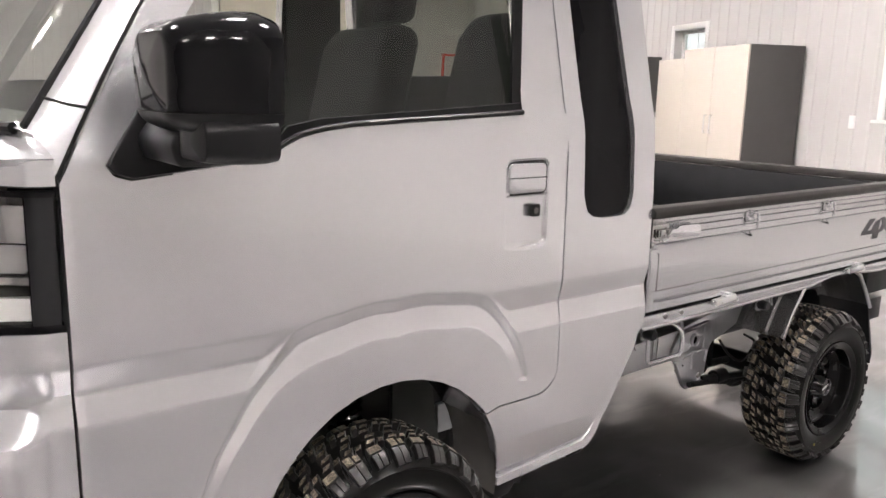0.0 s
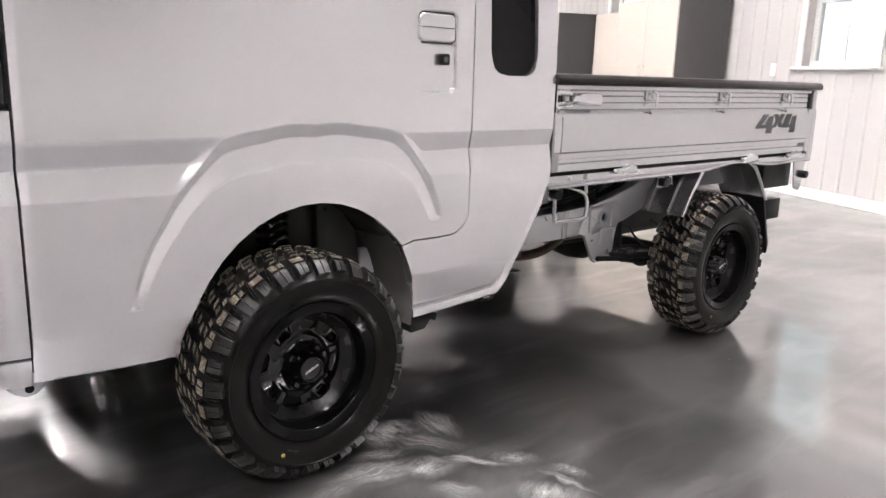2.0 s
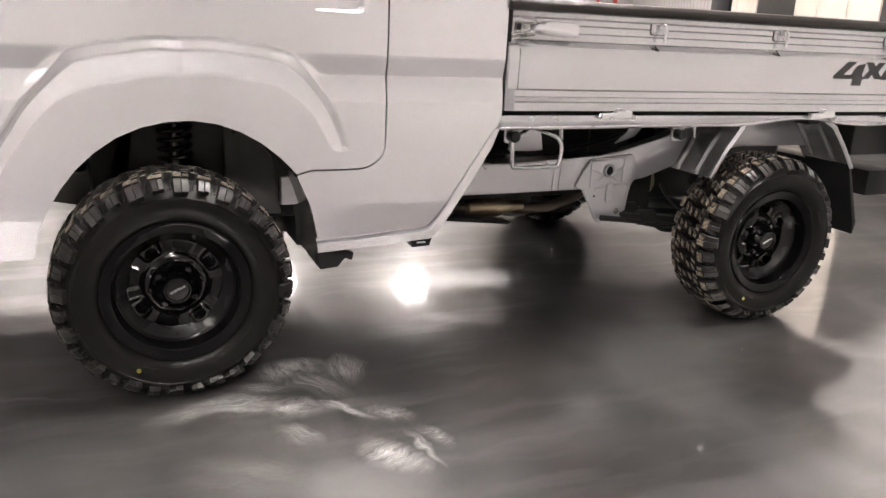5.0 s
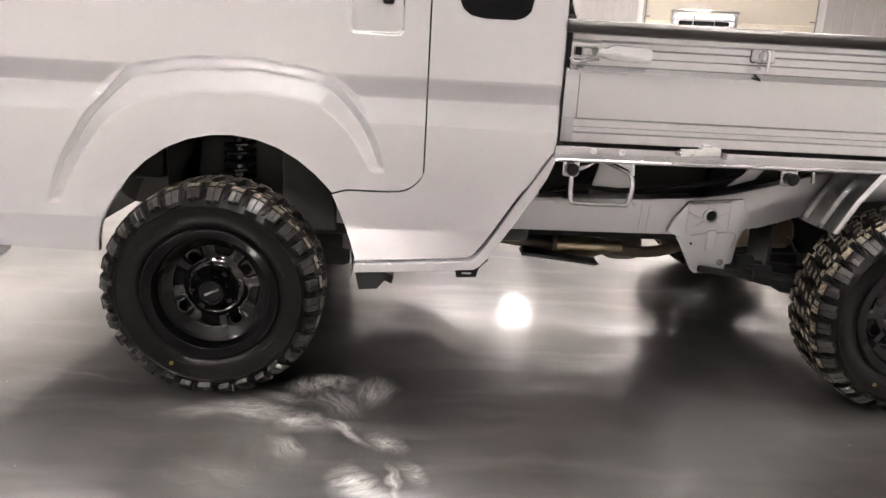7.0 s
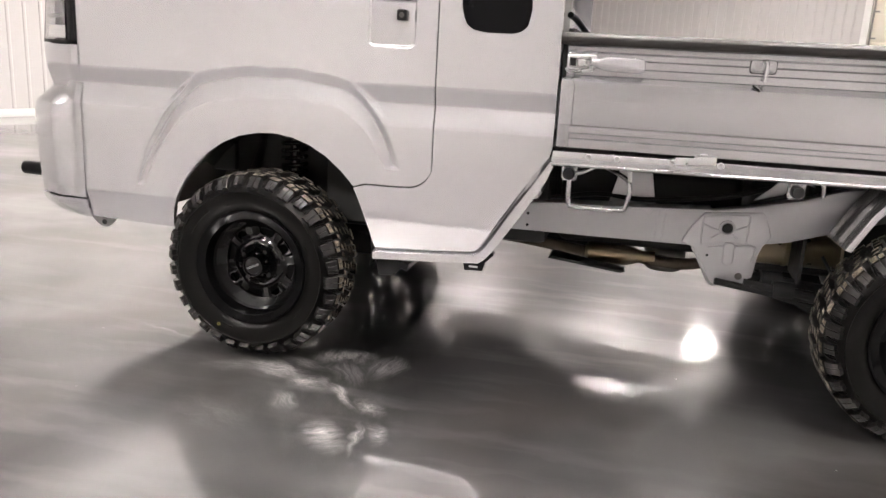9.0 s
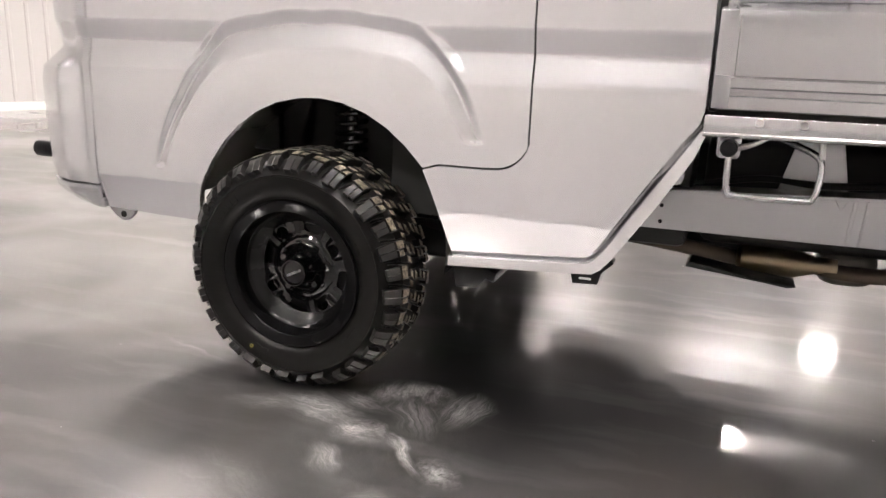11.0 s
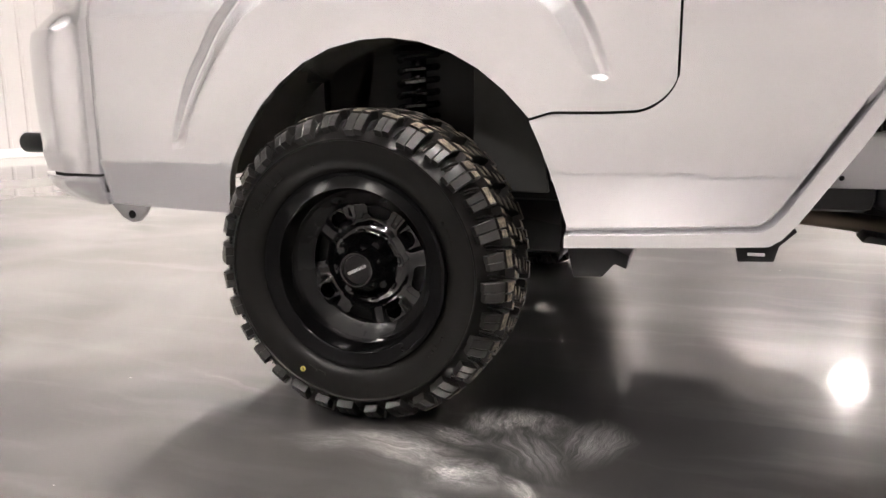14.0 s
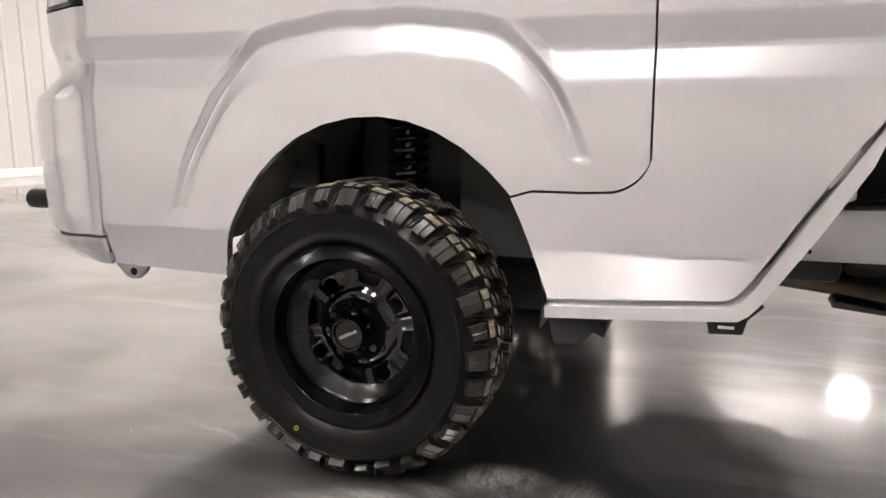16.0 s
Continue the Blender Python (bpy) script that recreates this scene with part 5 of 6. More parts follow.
part("top_rail", prism([(BX1 - 0.055, 0.976), (BX1 - 0.050, 1.004), (BX1 - 0.02, 1.010), (BX1 + 0.002, 1.000), (BX1 + 0.004, 0.976)], 0.094, FARY - 0.094, "y", 0.003), RAIL_BLACK, tail, "dark rubber top rail", angle=50)
part("inner_liner", box(BX1 - 0.054, BX1 - 0.042, 0.096, FARY - 0.096, 0.735, 0.972, 0.003), BED_BLACK, tail, "black bed liner")
part("corner_post", prism([(BX1 - 0.040, 0.660), (BX1 + 0.010, 0.660), (BX1 + 0.014, 0.70), (BX1 + 0.008, 0.89), (BX1 - 0.006, 0.90), (BX1 - 0.006, 0.974), (BX1 - 0.040, 0.974)], 0.045, 0.072, "y", 0.004), BED_PAINT, truck, "silver rear corner post")
part("bed_floor", box(BX0, BX1 - 0.05, 0.08, FARY - 0.08, 0.700, 0.733, 0.003), BED_BLACK, truck, "black bed floor mat")
for k in range(16):
    y = 0.16 + k * 0.078
    part("bed_rib", box(BX0 + 0.02, BX1 - 0.08, y, y + 0.03, 0.7335, 0.739, 0.002), BED_BLACK, truck)
part("bed_front_wall", box(0.886, 0.905, 0.085, FARY - 0.085, 0.735, 1.02, 0.004), BED_BLACK, truck, "black front wall of the bed")
part("front_post", prism([(0.878, 0.70), (0.892, 0.70), (0.892, 1.0), (0.878, 1.0)], 0.048, 0.084, "y", 0.003), BLACK_PLASTIC, truck, "black post between cab and bed")
# ribbed guard sheet behind the cab
guard = part("cab_guard", box(0.852, 0.858, 0.12, 0.40, 0.735, 1.56, 0.002), CHASSIS, truck, "grey ribbed guard sheet behind the cab")
for k in range(7):
    part("guard_rib", box(0.8585, 0.867, 0.135 + k * 0.036, 0.152 + k * 0.036, 0.76, 1.55, 0.003), CHASSIS, guard)
part("strap", tube(smooth_path([(0.885, 0.11, 1.055), (0.90, 0.16, 1.045), (0.93, 0.24, 1.01), (0.95, 0.30, 1.0)]), 0.009, 8), BLACK_PLASTIC, truck, "black strap end behind the cab")

# latch at the front of the drop side
latch = part("gate_latch", prism(rounded(0.888, 0.968, 0.914, 0.953, 0.005), 0.050, 0.058, "y", 0.002), STEEL, truck, "zinc gate latch with long silver lever")
part("latch_slot", prism(rounded(0.898, 0.918, 0.921, 0.944, 0.003), 0.0475, 0.0505, "y", 0.0005), SEAM, latch)
part("latch_loop", tube([(0.899, 0.042, 0.922), (0.950, 0.038, 0.918), (0.954, 0.038, 0.942), (0.899, 0.042, 0.944)], 0.0030, 8, closed=True), CHROME, latch, "wire loop")
part("latch_loop", tube([(0.918, 0.040, 0.922), (0.918, 0.040, 0.944)], 0.0028, 8), CHROME, latch, "wire loop")
part("latch_pin", box(0.926, 0.944, 0.040, 0.0497, 0.926, 0.939, 0.003), STEEL, latch)
lever = smooth_path([(0.948, 0.922, 0), (0.972, 0.922, 0), (0.992, 0.914, 0), (1.070, 0.9105, 0), (1.088, 0.9125, 0), (1.094, 0.922, 0), (1.094, 0.936, 0), (1.088, 0.946, 0), (1.07, 0.949, 0), (0.998, 0.950, 0), (0.980, 0.943, 0), (0.948, 0.943, 0)], 3)
part("lever", prism([(p.x, p.y) for p in lever[:-1]], 0.032, 0.047, "y", 0.004), SILVER, latch, "rounded silver lever")
part("latch_guard", tube(smooth_path([(0.890, 0.046, 0.916), (0.900, 0.046, 0.906), (0.93, 0.044, 0.909), (0.96, 0.046, 0.913)], 2), 0.0035, 8), STEEL, latch)


def rope_hook(x):
    p = part("rope_hook", prism(rounded(x - 0.031, x + 0.031, 0.928, 0.960, 0.008), 0.0530, 0.0568, "y", 0.001), BED_PAINT, truck, "small silver rope hook")
    # black backing a little larger than the plate draws its shade line
    part("hook_shadow_gap", prism(rounded(x - 0.0325, x + 0.0325, 0.9265, 0.9615, 0.008), 0.0560, 0.0573, "y", 0.0003), SEAM, p, "dark rim painted as shade round the plate")
    for q in (-0.018, 0.018):
        part("plate_dimple", prism(rounded(x + q - 0.009, x + q + 0.009, 0.932, 0.952, 0.004), 0.0517, 0.0532, "y", 0.001), BED_PAINT, p)
    part("hook", tube(smooth_path([(x - 0.003, 0.054, 0.940), (x - 0.002, 0.046, 0.955), (x + 0.002, 0.038, 0.958), (x + 0.006, 0.034, 0.950), (x + 0.006, 0.033, 0.930), (x + 0.005, 0.034, 0.908)]), 0.0048, 10), SILVER, p, "bent steel hook")
    # the hook's cast shadow, laid on the gate as a dark sliver
    part("drip_mark", box(-0.012, 0.012, 0.0, 0.0015, -0.0030, 0.0030, 0.0006), SEAM, p, "short painted shadow of the hook", m=pose(x - 0.012, 0.0435, 0.8905, -32, 38, 0))


for x in (1.385, 1.862, 2.365):
    rope_hook(x)

# side member under the bed with hinge cleats and bolts
member = [(0.873, 0.656), (1.70, 0.662), (1.78, 0.665), (1.86, 0.673), (1.92, 0.680), (1.98, 0.683), (2.05, 0.681), (2.12, 0.674), (2.20, 0.666), (2.30, 0.660), (2.50, 0.665), (2.62, 0.668), (2.62, 0.694), (0.873, 0.694)]
memb = part("side_member", prism(member, 0.046, 0.062, "y", 0.002), BED_PAINT, truck, "silver side member with a raised wheel cut-out")
part("member_lip", tube([(x, 0.044, z + 0.002) for x, z in member[:12]], 0.005, 8), BED_PAINT, memb)
part("member_back", prism([(0.86, 0.686), (2.60, 0.686), (2.60, 0.7035), (0.86, 0.7035)], 0.0625, 0.20), SEAM, memb)
for x in (0.972, 1.048):
    part("bolt", lathe([(0.0, 0.040), (0.0035, 0.040), (0.0045, 0.038), (0.0062, 0.038), (0.0075, 0.041), (0.0078, 0.047)], (x, 0, 0.684), seg=12), STEEL, memb)
for x in (1.248, 2.078, 2.458):
    c = part("hinge_cleat", prism([(x - 0.050, 0.683), (x + 0.052, 0.690), (x + 0.052, 0.7085), (x - 0.002, 0.708), (x - 0.002, 0.703), (x - 0.050, 0.701)], 0.026, 0.046, "y", 0.0015), ZINC, truck, "bright zinc gate hinge")
    part("hinge_tab", box(x + 0.012, x + 0.030, 0.030, 0.046, 0.7087, 0.7145, 0.001), ZINC, c)
    part("hinge_pin", lathe([(0.0, 0.034), (0.0035, 0.034), (0.0045, 0.030), (0.007, 0.030), (0.0082, 0.034), (0.0085, 0.046)], (x + 0.066, 0, 0.688), seg=14), STEEL, c)
    part("hinge_pin", lathe([(0.0, x - 0.064), (0.005, x - 0.062), (0.0085, x - 0.0505)], (0, 0.036, 0.692), "x", 14), BED_PAINT, c)

# 4x4 decal
def decal(points, depth=0.0386):
    return prism([(2.106 + x, 0.796 + z) for x, z in points], depth, depth + 0.0012)


FOUR = [(0.0, 0.021), (0.0, 0.030), (0.060, 0.078), (0.098, 0.078), (0.043, 0.035), (0.080, 0.035), (0.103, 0.066), (0.140, 0.073), (0.131, 0.035), (0.146, 0.021), (0.135, 0.021), (0.131, 0.0), (0.089, 0.0), (0.092, 0.021)]
CROSS = [(0.136, 0.023), (0.164, 0.053), (0.146, 0.078), (0.175, 0.078), (0.191, 0.064), (0.206, 0.078), (0.234, 0.078), (0.207, 0.048), (0.230, 0.023), (0.196, 0.023), (0.179, 0.039), (0.164, 0.023)]
mark = part("four_by_four_decal", decal(FOUR), DECAL, gate, "charcoal 4x4 decal")
part("decal_letter", decal(CROSS), DECAL, mark)
part("decal_letter", decal([(x + 0.200 + 0.026 * (z < 0.05), z) for x, z in FOUR[:4]] + [(0.335 - 0.06, 0.035), (0.292, 0.035), (0.311, 0.066), (0.340, 0.072), (0.334, 0.0), (0.292, 0.0), (0.294, 0.021)]), DECAL, mark)

# ---- chassis and running gear ----
def frame_rail(y0, y1, label):
    pts = [(0.30, 0.50), (0.80, 0.512), (0.98, 0.520), (1.20, 0.528), (1.33, 0.536), (1.45, 0.558), (1.58, 0.592), (1.68, 0.625), (1.85, 0.652), (2.56, 0.655), (2.56, 0.560), (1.95, 0.560), (1.80, 0.545), (1.66, 0.500), (1.54, 0.460), (1.46, 0.446), (1.28, 0.428), (0.98, 0.425), (0.74, 0.424), (0.30, 0.42)]
    return part("frame_rail", prism(pts, y0, y1, "y", 0.005), CHASSIS, truck, label)


rail = frame_rail(0.235, 0.285, "grey painted chassis rail")
frame_rail(FARY - 0.285, FARY - 0.235, "grey painted chassis rail")
part("rail_flange", prism([(0.80, 0.511), (1.20, 0.527), (1.33, 0.535), (1.33, 0.541), (1.20, 0.533), (0.80, 0.517)], 0.222, 0.30, "y", 0.001), CHASSIS, rail)
part("rail_seam", prism([(1.172, 0.430), (1.180, 0.430), (1.186, 0.525), (1.178, 0.525)], 0.231, 0.2345, "y", 0.001), CHASSIS, rail)
part("rail_seam", prism([(1.196, 0.430), (1.201, 0.430), (1.207, 0.525), (1.202, 0.525)], 0.231, 0.2345, "y", 0.001), CHASSIS, rail)
for x, z in ((0.800, 0.442), (0.80, 0.478)):
    part("rail_hole", lathe([(0.0, 0.2335), (0.0045, 0.2335), (0.0045, 0.24)], (x, 0, z), seg=10), SEAM, rail)
for x in (0.93, 1.085, 1.155):
    part("rail_tab", prism([(x - 0.014, 0.526), (x + 0.014, 0.526), (x, 0.503)], 0.226, 0.2345, "y", 0.002), CHASSIS, rail)
# hanging bracket with tube
plate = [(1.255, 0.440), (1.286, 0.428), (1.300, 0.405), (1.340, 0.330), (1.352, 0.320), (1.395, 0.322), (1.430, 0.326), (1.440, 0.334), (1.446, 0.345), (1.462, 0.352), (1.470, 0.420), (1.478, 0.444), (1.500, 0.474), (1.480, 0.530), (1.470, 0.545), (1.31, 0.530), (1.275, 0.480)]
hang = part("spring_bracket", prism(plate, 0.221, 0.234, "y", 0.004), CHASSIS, truck, "grey pressed steel bracket with a tube end")
part("bracket_rib", prism(rounded(1.374, 1.404, 0.384, 0.450, 0.010), 0.2155, 0.2225, "y", 0.0045, 3), CHASSIS, hang)
part("bracket_rib", tube(smooth_path([(1.33, 0.2195, 0.430), (1.36, 0.2195, 0.436), (1.374, 0.2195, 0.437)], 2), 0.0035, 8), CHASSIS, hang)
part("bracket_rib", tube(smooth_path([(1.405, 0.2195, 0.440), (1.445, 0.2195, 0.446), (1.462, 0.2195, 0.436), (1.455, 0.2195, 0.40)], 2), 0.0035, 8), CHASSIS, hang)
part("bracket_box", prism([(1.308, 0.436), (1.365, 0.452), (1.412, 0.454), (1.432, 0.448), (1.434, 0.533), (1.308, 0.522)], 0.2165, 0.2212, "y", 0.002), CHASSIS, hang)
for pts in (((1.308, 0.500), (1.335, 0.488), (1.356, 0.484)), ((1.335, 0.458), (1.352, 0.470), (1.362, 0.476)), ((1.434, 0.505), (1.412, 0.494), (1.398, 0.488)), ((1.408, 0.462), (1.396, 0.472), (1.390, 0.478)), ((1.308, 0.522), (1.308, 0.480), (1.309, 0.440)), ((1.434, 0.530), (1.434, 0.490), (1.433, 0.452)), ((1.310, 0.523), (1.37, 0.529), (1.433, 0.534))):
    part("weld_bead", tube([(x, 0.2160, z) for x, z in pts], 0.0028, 6), CHASSIS, hang)
part("bracket_lip", tube([(1.288, 0.220, 0.426), (1.302, 0.220, 0.404), (1.341, 0.220, 0.331), (1.352, 0.220, 0.3215), (1.43, 0.220, 0.327), (1.44, 0.220, 0.336)], 0.0045, 8), CHASSIS, hang)
part("tube_end", lathe([(0.0155, 0.30), (0.0155, 0.206), (0.019, 0.2035), (0.0225, 0.2055), (0.0225, 0.30)], (1.376, 0, 0.493), seg=28, closed=True), CHASSIS, hang, "steel tube end")
# black disc in place of the shade inside the tube
part("tube_dark", lathe([(0.0, 0.2142), (0.0153, 0.2142), (0.0153, 0.2152)], (1.376, 0, 0.493), seg=20), SEAM, hang)
part("rivet", lathe([(0.0, 0.215), (0.004, 0.215), (0.006, 0.2165), (0.0085, 0.2165), (0.0105, 0.220)], (1.425, 0, 0.353), seg=14), CAST, hang)
part("rivet", lathe([(0.0, 0.219), (0.0038, 0.2195), (0.0038, 0.222)], (1.331, 0, 0.407), seg=10), SEAM, hang)

# pale cross brackets seen through the gap, dark tank behind
part("cross_bracket", prism([(1.03, 0.50), (1.18, 0.50), (1.145, 0.680), (1.075, 0.680)], 0.302, 0.312, "y", 0.003), CHASSIS, truck, "grey upright bracket")
part("cross_bracket", prism([(1.45, 0.565), (1.53, 0.59), (1.60, 0.67), (1.56, 0.67)], 0.302, 0.312, "y", 0.003), CHASSIS, truck, "grey upright bracket")
part("fuel_tank", box(0.88, 1.44, 0.42, 0.86, 0.36, 0.62, 0.03, 3), UNDER, truck, "black fuel tank")
part("underbody", box(-0.18, 0.86, 0.25, FARY - 0.25, 0.38, 0.69, 0.02), UNDER, truck, "black underbody of the cab")
part("underbody", box(-0.55, -0.182, 0.25, FARY - 0.25, 0.52, 0.69, 0.02), UNDER, truck, "black underbody of the cab")
# added bulk that keeps the bright floor from showing between the rails
part("differential_box", box(1.48, 2.45, 0.52, 1.10, 0.30, 0.66, 0.04, 3), UNDER, truck, "added black filler under the rear")
part("underbody", box(1.0, 2.58, 0.31, FARY - 0.31, 0.64, 0.698, 0.01), UNDER, truck, "black underside of the bed")
for x in (0.92, 1.30, 1.66, 2.1, 2.5):
    part("cross_member", box(x, x + 0.05, 0.10, FARY - 0.10, 0.655, 0.698, 0.005), UNDER, truck)
part("hose", tube(smooth_path([(0.86, 0.30, 0.52), (1.0, 0.31, 0.545), (1.12, 0.30, 0.540), (1.25, 0.30, 0.552), (1.40, 0.31, 0.575), (1.6, 0.31, 0.64)]), 0.008, 10), BLACK_PLASTIC, truck, "black wavy hose along the rail")

# round-bar rope loop and its rubber feet
part("rope_loop", tube(smooth_path([(0.925, 0.062, 0.632), (0.925, 0.060, 0.60), (0.926, 0.060, 0.565), (0.930, 0.060, 0.549), (0.945, 0.060, 0.543), (1.065, 0.060, 0.543), (1.080, 0.060, 0.548), (1.086, 0.060, 0.565), (1.090, 0.064, 0.60), (1.082, 0.075, 0.625), (1.05, 0.10, 0.640), (1.02, 0.13, 0.65)], 3), 0.0065, 10), BED_PAINT, truck, "silver round-bar side loop")
part("rope_loop_arm", tube(smooth_path([(0.93, 0.062, 0.632), (0.96, 0.07, 0.640), (0.99, 0.09, 0.655), (1.0, 0.10, 0.67)]), 0.0065, 8), BED_PAINT, truck)
for x in (0.923, 1.512):
    f = part("rubber_foot_plate", prism(rounded(x - 0.022, x + 0.022, 0.612, 0.662, 0.01), 0.066, 0.074, "y", 0.002), BED_PAINT, truck, "silver tab with a rubber stop")
    part("rubber_foot", lathe([(0.0, 0.038), (0.013, 0.038), (0.0165, 0.042), (0.0175, 0.066)], (x, 0, 0.634), seg=20), BLACK_PLASTIC, f, "black rubber stop")
for x in (1.085, 1.575):
    part("peg", tube([(x, 0.07, 0.665), (x + 0.003, 0.066, 0.622)], 0.0055, 8), STEEL, truck)

# rear mud guards
def mudguard(pts, label, ribs):
    bm = bmesh.new()
    rows = [[bm.verts.new((x, y, z)) for y in (0.058, 0.085, 0.110, 0.116, 0.130, 0.136, 0.200, 0.206, 0.220, 0.226, 0.268)] for x, z in pts]
    for r in rows[1:-1] if len(rows) > 5 else rows:
        for k in (3, 4, 7, 8):
            r[k].co += Vector((ribs[0], 0, ribs[1])) * 0.011
    for a, b in zip(rows, rows[1:]):
        for k in range(10):
            bm.faces.new((a[k], a[k + 1], b[k + 1], b[k]))
    bmesh.ops.solidify(bm, geom=bm.faces[:], thickness=0.003)
    return part("mudguard", bm, GUARD, truck, label, angle=25)


mudguard([(1.757, 0.660), (1.735, 0.632), (1.70, 0.585), (1.672, 0.534), (1.655, 0.503), (1.650, 0.492)], "pressed grey front mudguard of the rear wheel", (-0.8, 0.5))
part("mudguard_edge", prism([(1.757, 0.666), (1.772, 0.658), (1.712, 0.576), (1.664, 0.488), (1.648, 0.494), (1.698, 0.586)], 0.049, 0.0575, "y", 0.002), SILVER, truck)
mudguard([(2.10, 0.690), (2.178, 0.652), (2.235, 0.588), (2.296, 0.508)], "pressed grey rear mudguard of the rear wheel", (0.8, 0.5))
part("mudguard_edge", tube([(2.12, 0.056, 0.680), (2.178, 0.056, 0.652), (2.235, 0.056, 0.588), (2.296, 0.056, 0.508)], 0.007, 8), CHASSIS, truck)
part("mud_flap", prism([(2.288, 0.52), (2.298, 0.52), (2.385, 0.30), (2.375, 0.255), (2.365, 0.30)], 0.062, 0.26, "y", 0.002), BLACK_PLASTIC, truck, "black rubber mud flap")
part("rear_bracket", prism([(2.50, 0.695), (2.63, 0.70), (2.612, 0.62), (2.600, 0.545), (2.585, 0.528), (2.535, 0.54), (2.52, 0.60)], 0.052, 0.058, "y", 0.002), BED_PAINT, truck, "silver rear end plate")
part("rear_stub", lathe([(0.0, 0.022), (0.014, 0.022), (0.017, 0.026), (0.018, 0.052)], (2.585, 0, 0.603), seg=20), BLACK_PLASTIC, truck, "black rubber stop")
part("rear_bumper_bar", box(2.58, 2.735, 0.20, FARY - 0.20, 0.362, 0.462, 0.006), BLACK_PLASTIC, truck, "black rear underrun bar")
part("tail_lamp_box", box(2.32, 2.57, 0.09, 0.30, 0.545, 0.655, 0.01), UNDER, truck)

# rear axle, springs, driveshaft, exhaust
part("rear_axle", lathe([(0.045, 0.12), (0.038, 0.16), (0.038, 0.60), (0.11, 0.70), (0.12, 0.78), (0.11, 0.86), (0.038, 0.95), (0.038, FARY - 0.16), (0.045, FARY - 0.12)], (1.90, 0, HUB_Z), seg=24), UNDER, truck, "black rear axle")
for y in (0.19, FARY - 0.25):
    for k in range(3):
        part("leaf_spring", tube(smooth_path([(1.36 + 0.10 * k, y + 0.02, 0.335 - 0.008 * k), (1.65, y + 0.02, 0.305 - 0.014 * k), (1.90, y + 0.02, 0.325 - 0.012 * k), (2.2, y + 0.02, 0.36 - 0.01 * k), (2.42 - 0.1 * k, y + 0.02, 0.43 - 0.02 * k)]), 0.010, 8), UNDER, truck, "black leaf spring")
part("drive_shaft", tube([(0.6, 0.74, 0.42), (1.8, 0.76, 0.31)], 0.03, 16), UNDER, truck, "black drive shaft")
part("silencer", lathe([(0.03, 1.485), (0.050, 1.49), (0.054, 1.50), (0.054, 1.588), (0.057, 1.592), (0.057, 1.602), (0.054, 1.606), (0.054, 1.75), (0.045, 1.76), (0.0, 1.762)], (0, 0.50, 0.392), "x", 32), MUFFLER, truck, "heat-stained steel silencer")
part("catalyser", lathe([(0.020, 0.975), (0.034, 0.985), (0.0355, 0.995), (0.0355, 1.105), (0.032, 1.118), (0.022, 1.15), (0.020, 1.20)], (0, 0.47, 0.324), "x", 28), MUFFLER, truck, "heat-stained front silencer")
part("exhaust_pipe", tube(smooth_path([(1.15, 0.47, 0.322), (1.22, 0.47, 0.312), (1.32, 0.46, 0.32), (1.42, 0.46, 0.355), (1.49, 0.48, 0.385)]), 0.019, 12), EXHAUST, truck, "rusty exhaust pipe")
part("exhaust_pipe", tube(smooth_path([(0.4, 0.52, 0.36), (0.7, 0.50, 0.345), (0.98, 0.47, 0.322)]), 0.019, 12), EXHAUST, truck)
part("lower_plate", prism([(0.86, 0.312), (1.02, 0.296), (1.09, 0.288), (1.11, 0.293), (1.02, 0.303), (0.87, 0.326)], 0.36, 0.44, "y", 0.004), UNDER, truck)
part("gearbox", box(0.40, 1.02, 0.52, 0.95, 0.315, 0.60, 0.03), UNDER, truck, "black gearbox")
# hanger drawn wider than it is, so the space behind stays dark
part("spring_hanger", prism([(0.29, 0.33), (0.43, 0.34), (0.43, 0.62), (0.29, 0.62)], 1.600, 1.610, "x"), UNDER, truck, "black spring hanger")
part("gear_housing", blob(1.24, 0.62, 0.30, 0.07, 0.06, 0.05, 0.6), CAST, truck, "cast gearbox housing")
part("brake_line", tube(smooth_path([(1.66, 0.30, 0.42), (1.70, 0.28, 0.36), (1.76, 0.26, 0.33), (1.80, 0.24, 0.40), (1.74, 0.25, 0.44)]), 0.005, 8), UNDER, truck)
for a, b in (((1.44, 0.22, 0.335), (1.78, 0.20, 0.30)), ((1.42, 0.30, 0.345), (1.80, 0.35, 0.30))):
    part("link_arm", tube([a, b], 0.014, 10), UNDER, truck, "black trailing link")
    part("link_bush", lathe([(0.012, -0.03), (0.026, -0.028), (0.026, 0.028), (0.012, 0.03)], (a[0] + 0.11, a[1], a[2] - 0.01), "x", 16), UNDER, truck)

# front wheel house, strut and spring, flap and step bracket
def wheelhouse():
    bm = bmesh.new()
    rows = []
    for k in range(25):
        a = radians(166 - 174 * k / 24)
        r = 0.335
        x, z = 0.022 + r * math.cos(a), 0.352 + r * math.sin(a) * 1.0
        rows.append([bm.verts.new((x, y, max(z, 0.30))) for y in (0.062, 0.12, 0.20, 0.30, 0.36)])
    for a, b in zip(rows, rows[1:]):
        for k in range(4):
            bm.faces.new((a[k], b[k], b[k + 1], a[k + 1]))
    bm.faces.new([r[-1] for r in rows])
    bmesh.ops.recalc_face_normals(bm, faces=bm.faces)
    return bm


part("wheel_house", wheelhouse(), LINER, truck, "glossy black front wheel house", angle=50)
part("liner_rib", prism([(-0.17, 0.50), (-0.075, 0.50), (-0.045, 0.68), (-0.085, 0.70)], 0.25, 0.34, "y", 0.02, 3), LINER, truck)
